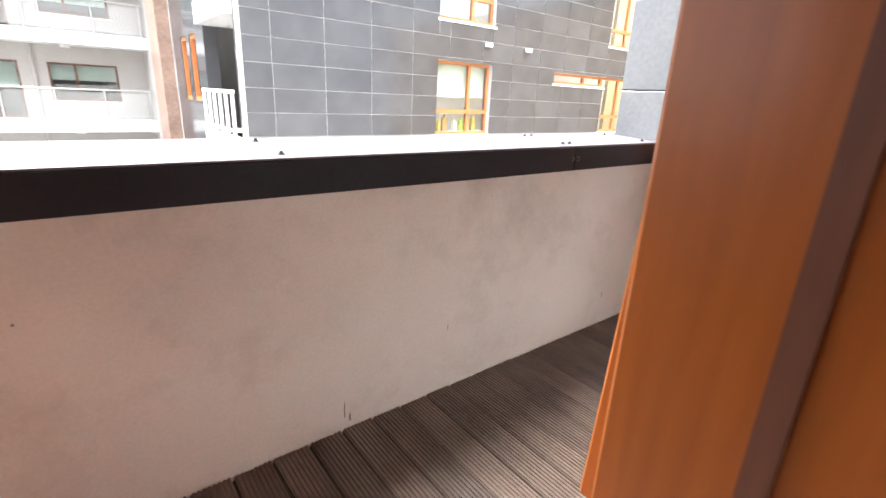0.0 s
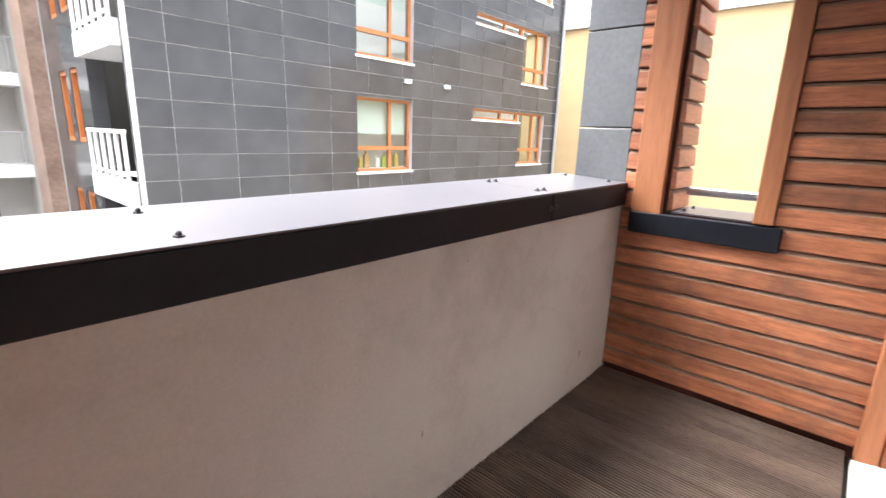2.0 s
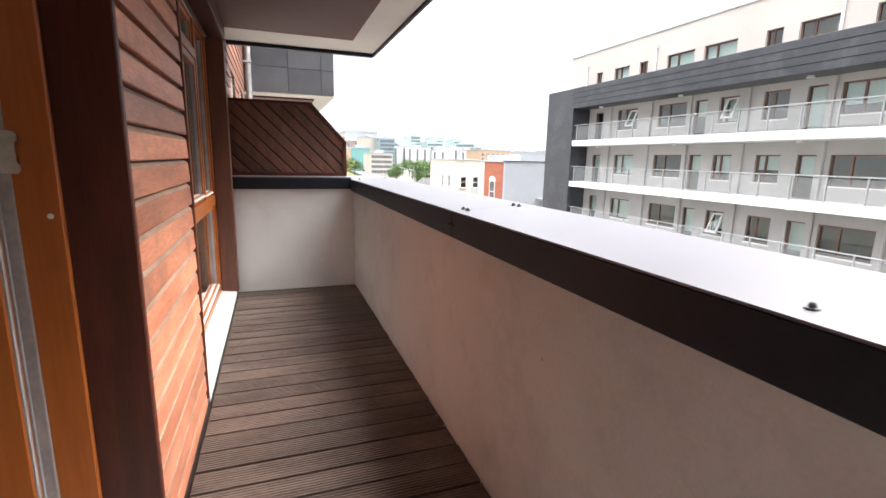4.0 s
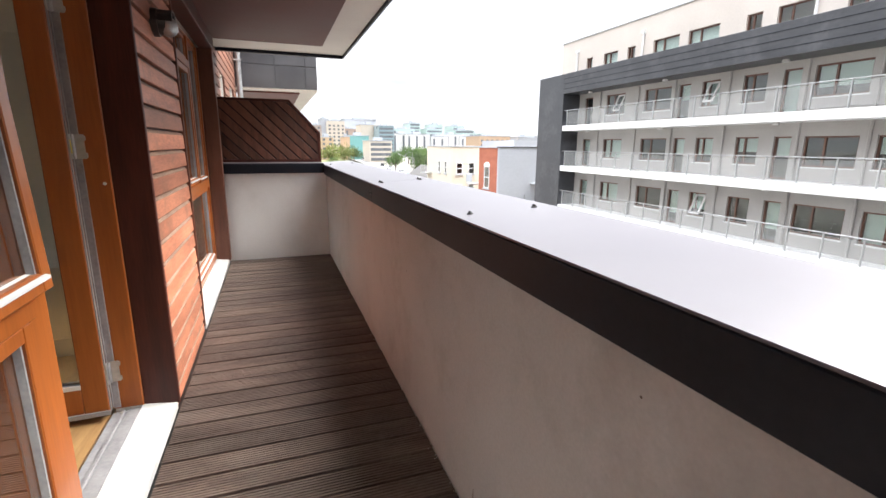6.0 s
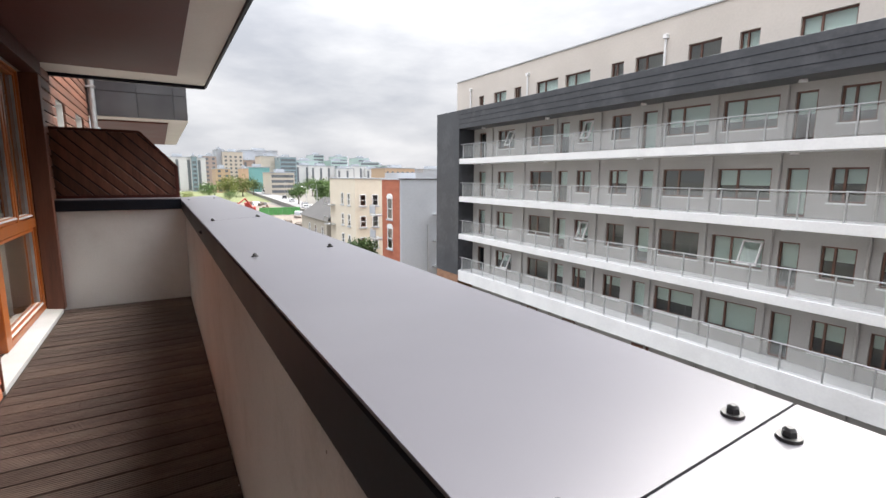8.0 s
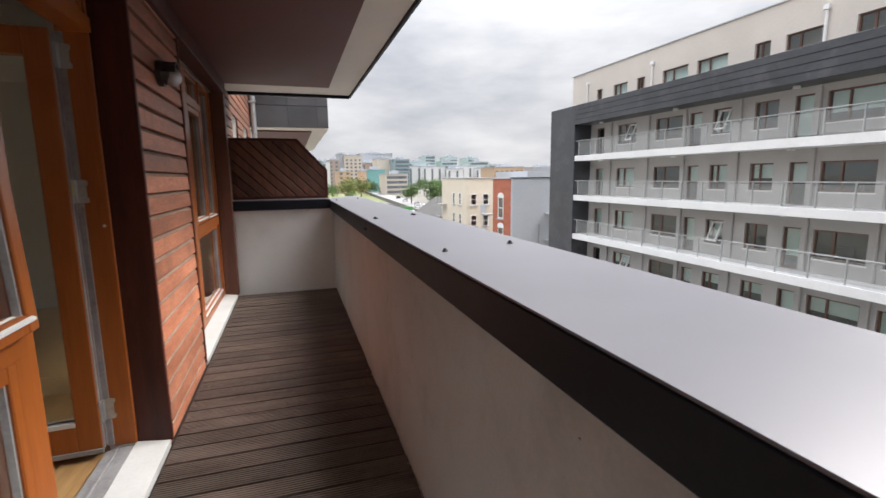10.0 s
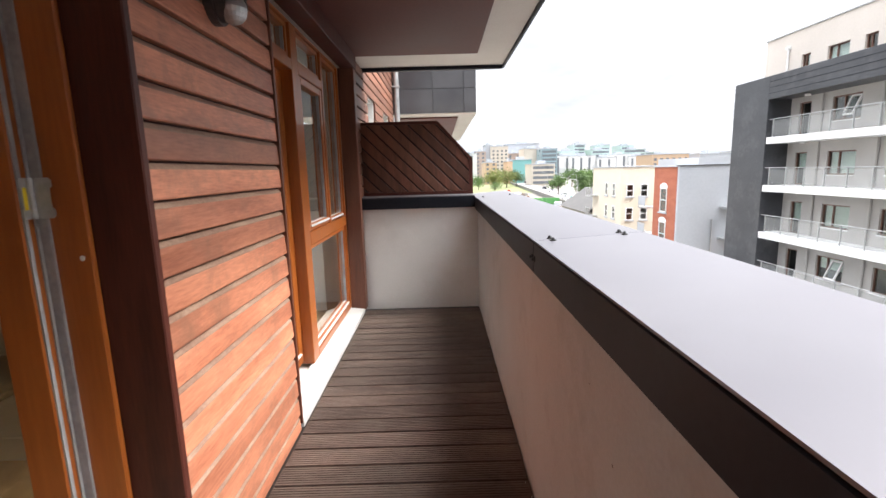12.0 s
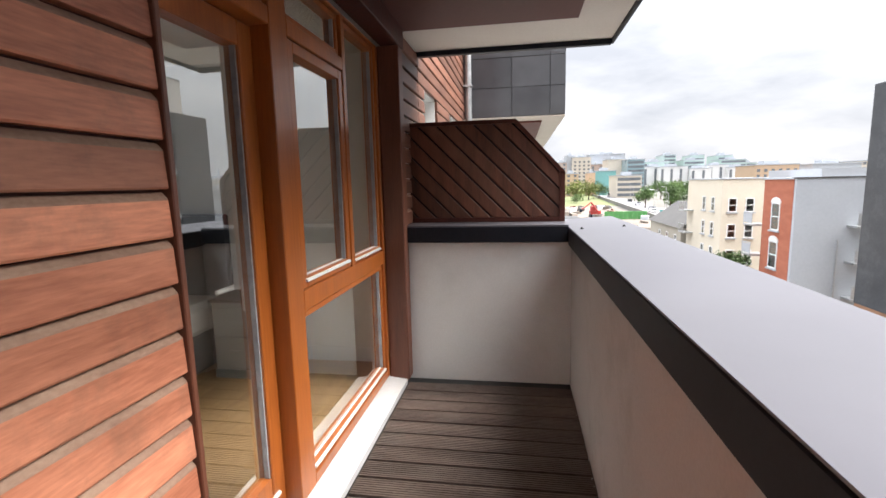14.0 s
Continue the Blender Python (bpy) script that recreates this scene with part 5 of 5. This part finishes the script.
RUBBLE_MATS = [EARTH, SLATE, BROWN_FRAME, EARTH, PALE_GREY]
for i in range(70):
    x, y = rnd.uniform(2, 34), rnd.uniform(85, 200)
    w, d, h = rnd.uniform(0.6, 3.5), rnd.uniform(0.6, 3.0), rnd.uniform(0.3, 1.5)
    bm = bmesh.new()
    prism(bm, [(-w / 2, 0), (w / 2, 0), (w * 0.38, h), (-w * 0.3, h * 0.8)], lambda u, v, e: (u, e, v), -d / 2, d / 2)
    ob = part("material_heap", bm, RUBBLE_MATS[i % 5])
    ob.matrix_basis = pose(x, y, GROUND, 0, 0, rnd.uniform(0, 180))
    tagged(ob, "heap of building material on the site", "heap", "site heaps")
for i, (x, y, h) in enumerate(((41, 150, 7.5), (50, 170, 8), (46, 200, 8), (56, 250, 8.5), (59, 300, 9), (36, 120, 7.5), (55, 215, 8.0), (66, 330, 9))):
    lp = thing("street_lamp", "slim grey street lamp on the approach road", "lamp post", (x, y, GROUND), "street lamps")
    part("pole", cyl(bmesh.new(), (0, 0, 0), (0, 0, h), 0.09, 8, 0.05), STEEL, lp)
    part("arm", cyl(bmesh.new(), (0, 0, h), (-1.2, 0, h + 0.25), 0.04, 6), STEEL, lp)
    part("head", boxes((-1.7, -0.13, h + 0.2, -1.1, 0.13, h + 0.32), bevel=0.03), STEEL, lp)

# ---------------------------------------------------------------- skyline
SKY_MATS = {
    "white": surface("far_white_render", (0.55, 0.55, 0.55), (0.63, 0.63, 0.62), 0.05, rough=0.9, grain=1),
    "pink": surface("far_pink_brick", (0.3, 0.24, 0.21), (0.36, 0.29, 0.26), 0.05, rough=0.9, grain=1),
    "grey": surface("far_grey_panel", (0.32, 0.34, 0.37), (0.38, 0.4, 0.43), 0.05, rough=0.7, grain=1),
    "beige": surface("far_beige_render", (0.48, 0.43, 0.36), (0.55, 0.49, 0.42), 0.05, rough=0.9, grain=1),
    "orange": surface("far_orange_panel", (0.42, 0.3, 0.2), (0.5, 0.36, 0.25), 0.05, rough=0.8, grain=1),
    "teal": surface("far_teal_panel", (0.12, 0.3, 0.3), (0.17, 0.36, 0.36), 0.05, rough=0.6, grain=1),
    "blue": surface("far_blue_glass", (0.18, 0.26, 0.29), (0.24, 0.32, 0.35), 0.05, rough=0.3, grain=1),
    "green": surface("far_green_glass", (0.3, 0.39, 0.365), (0.37, 0.46, 0.43), 0.05, rough=0.4, grain=1),
}
FAR_WIN = surface("far_window_band", (0.1, 0.11, 0.125), (0.17, 0.185, 0.2), 0.05, rough=0.3, grain=1)


def tower(x0, x1, y, ztop, mat, win="grid", depth=25.0, win_mat=None, label="distant apartment block on the skyline"):
    b = thing("city_block", label, "building", ((x0 + x1) / 2 - 0.012 * y, y, GROUND), "skyline blocks")
    w = x1 - x0
    hgt = ztop - GROUND
    part("wall", boxes((-w / 2, 0, 0, w / 2, depth, hgt)), SKY_MATS[mat], b)
    part("roof", boxes((-w / 2 - 0.3, -0.3, hgt, w / 2 + 0.3, depth, hgt + 0.6), (-w * 0.15, depth * 0.3, hgt + 0.6, w * 0.2, depth * 0.6, hgt + 2.6)), SKY_MATS["grey"], b)
    floors = int(hgt / 3.1)
    cols = max(2, int(w / 3.4))
    wm = win_mat or FAR_WIN
    if win == "grid":
        me = mesh_of("window", boxes((-0.85, -0.12, 0, 0.85, 0.02, 1.6)), wm)
        for f in range(floors):
            for c in range(cols):
                piece("window", me, b, Matrix.Translation((-w / 2 + (c + 0.5) * w / cols, 0, f * 3.1 + 1.0)))
    elif win == "bands":
        me = mesh_of("window_band", boxes((-w / 2 + 0.6, -0.12, 0, w / 2 - 0.6, 0.02, 1.7)), wm)
        for f in range(floors):
            piece("window_band", me, b, Matrix.Translation((0, 0, f * 3.1 + 1.0)))
    elif win == "stripes":
        me = mesh_of("window_stripe", boxes((-0.9, -0.12, 1.0, 0.9, 0.02, hgt - 1.5)), wm)
        for c in range(cols):
            if c % 2 == 0:
                piece("window_stripe", me, b, Matrix.Translation((-w / 2 + (c + 0.5) * w / cols, 0, 0)))
    return b


tower(6.4, 24.2, 374, 14.2, "white", "stripes")
tower(24.1, 27.6, 372, 14.8, "blue", "bands")
tower(27.9, 33.5, 376, 14.1, "white", "stripes")
tower(33.0, 41.6, 384, 15.8, "pink", "grid")
tower(45.5, 51.9, 424, 22.8, "grey", "none")
tower(49.8, 64.6, 414, 20.8, "beige", "grid")
tower(68.4, 99.8, 449, 24.3, "grey", "none")
tower(66.1, 80.7, 424, 14.8, "pink", "stripes")
tower(35.2, 44.0, 334, 6.0, "orange", "grid")
tower(53.4, 56.9, 344, 6.6, "orange", "none")
tower(57.3, 71.9, 349, 7.6, "teal", "none")
tower(74.6, 90.1, 394, 17.4, "beige", "none")
tower(85.1, 97.5, 374, 16.0, "blue", "bands")
tower(109.3, 129.7, 424, 15.5, "green", "stripes")
tower(105.5, 125.2, 409, 11.0, "white", "stripes")
tower(129.2, 139.2, 436, 21.4, "green", "bands")
tower(116.0, 136.8, 399, 10.4, "white", "stripes")
tower(141.9, 157.9, 424, 16.0, "green", "bands")
tower(137.2, 152.3, 394, 8.4, "white", "stripes")
tower(151.7, 162.2, 436, 20.5, "green", "bands")
tower(173.1, 184.6, 436, 19.6, "green", "bands")
tower(152.0, 166.5, 399, 10.7, "white", "stripes")
tower(170.8, 190.2, 424, 15.5, "green", "bands")
tower(164.5, 181.5, 394, 8.6, "white", "stripes")
tower(190.2, 198.3, 424, 12.6, "green", "bands")
tower(152.1, 165.8, 324, 5.4, "pink", "grid")
tower(137.0, 160.0, 294, 7.6, "orange", "grid")
tower(172.5, 197.7, 304, 7.4, "grey", "none")
tower(61.1, 75.4, 294, 3.5, "beige", "bands")
tower(210.4, 263.2, 324, 9.0, "beige", "grid")
tower(271.2, 370.4, 334, 10.4, "grey", "grid")
spire = thing("church_spire", "slender grey church spire far off", "spire", (262, 380, GROUND))
part("tower", boxes((-3, -3, 0, 3, 3, 14), bevel=0.2), SKY_MATS["grey"], spire)
part("steeple", cyl(bmesh.new(), (0, 0, 14), (0, 0, 31), 3.6, 8, 0.15), SKY_MATS["grey"], spire)
tower(-420, 8, 520, 6.0, "white", "none", label="distant low roofs along the horizon")
tower(420, 900, 520, 8.0, "grey", "none", label="distant low roofs along the horizon")
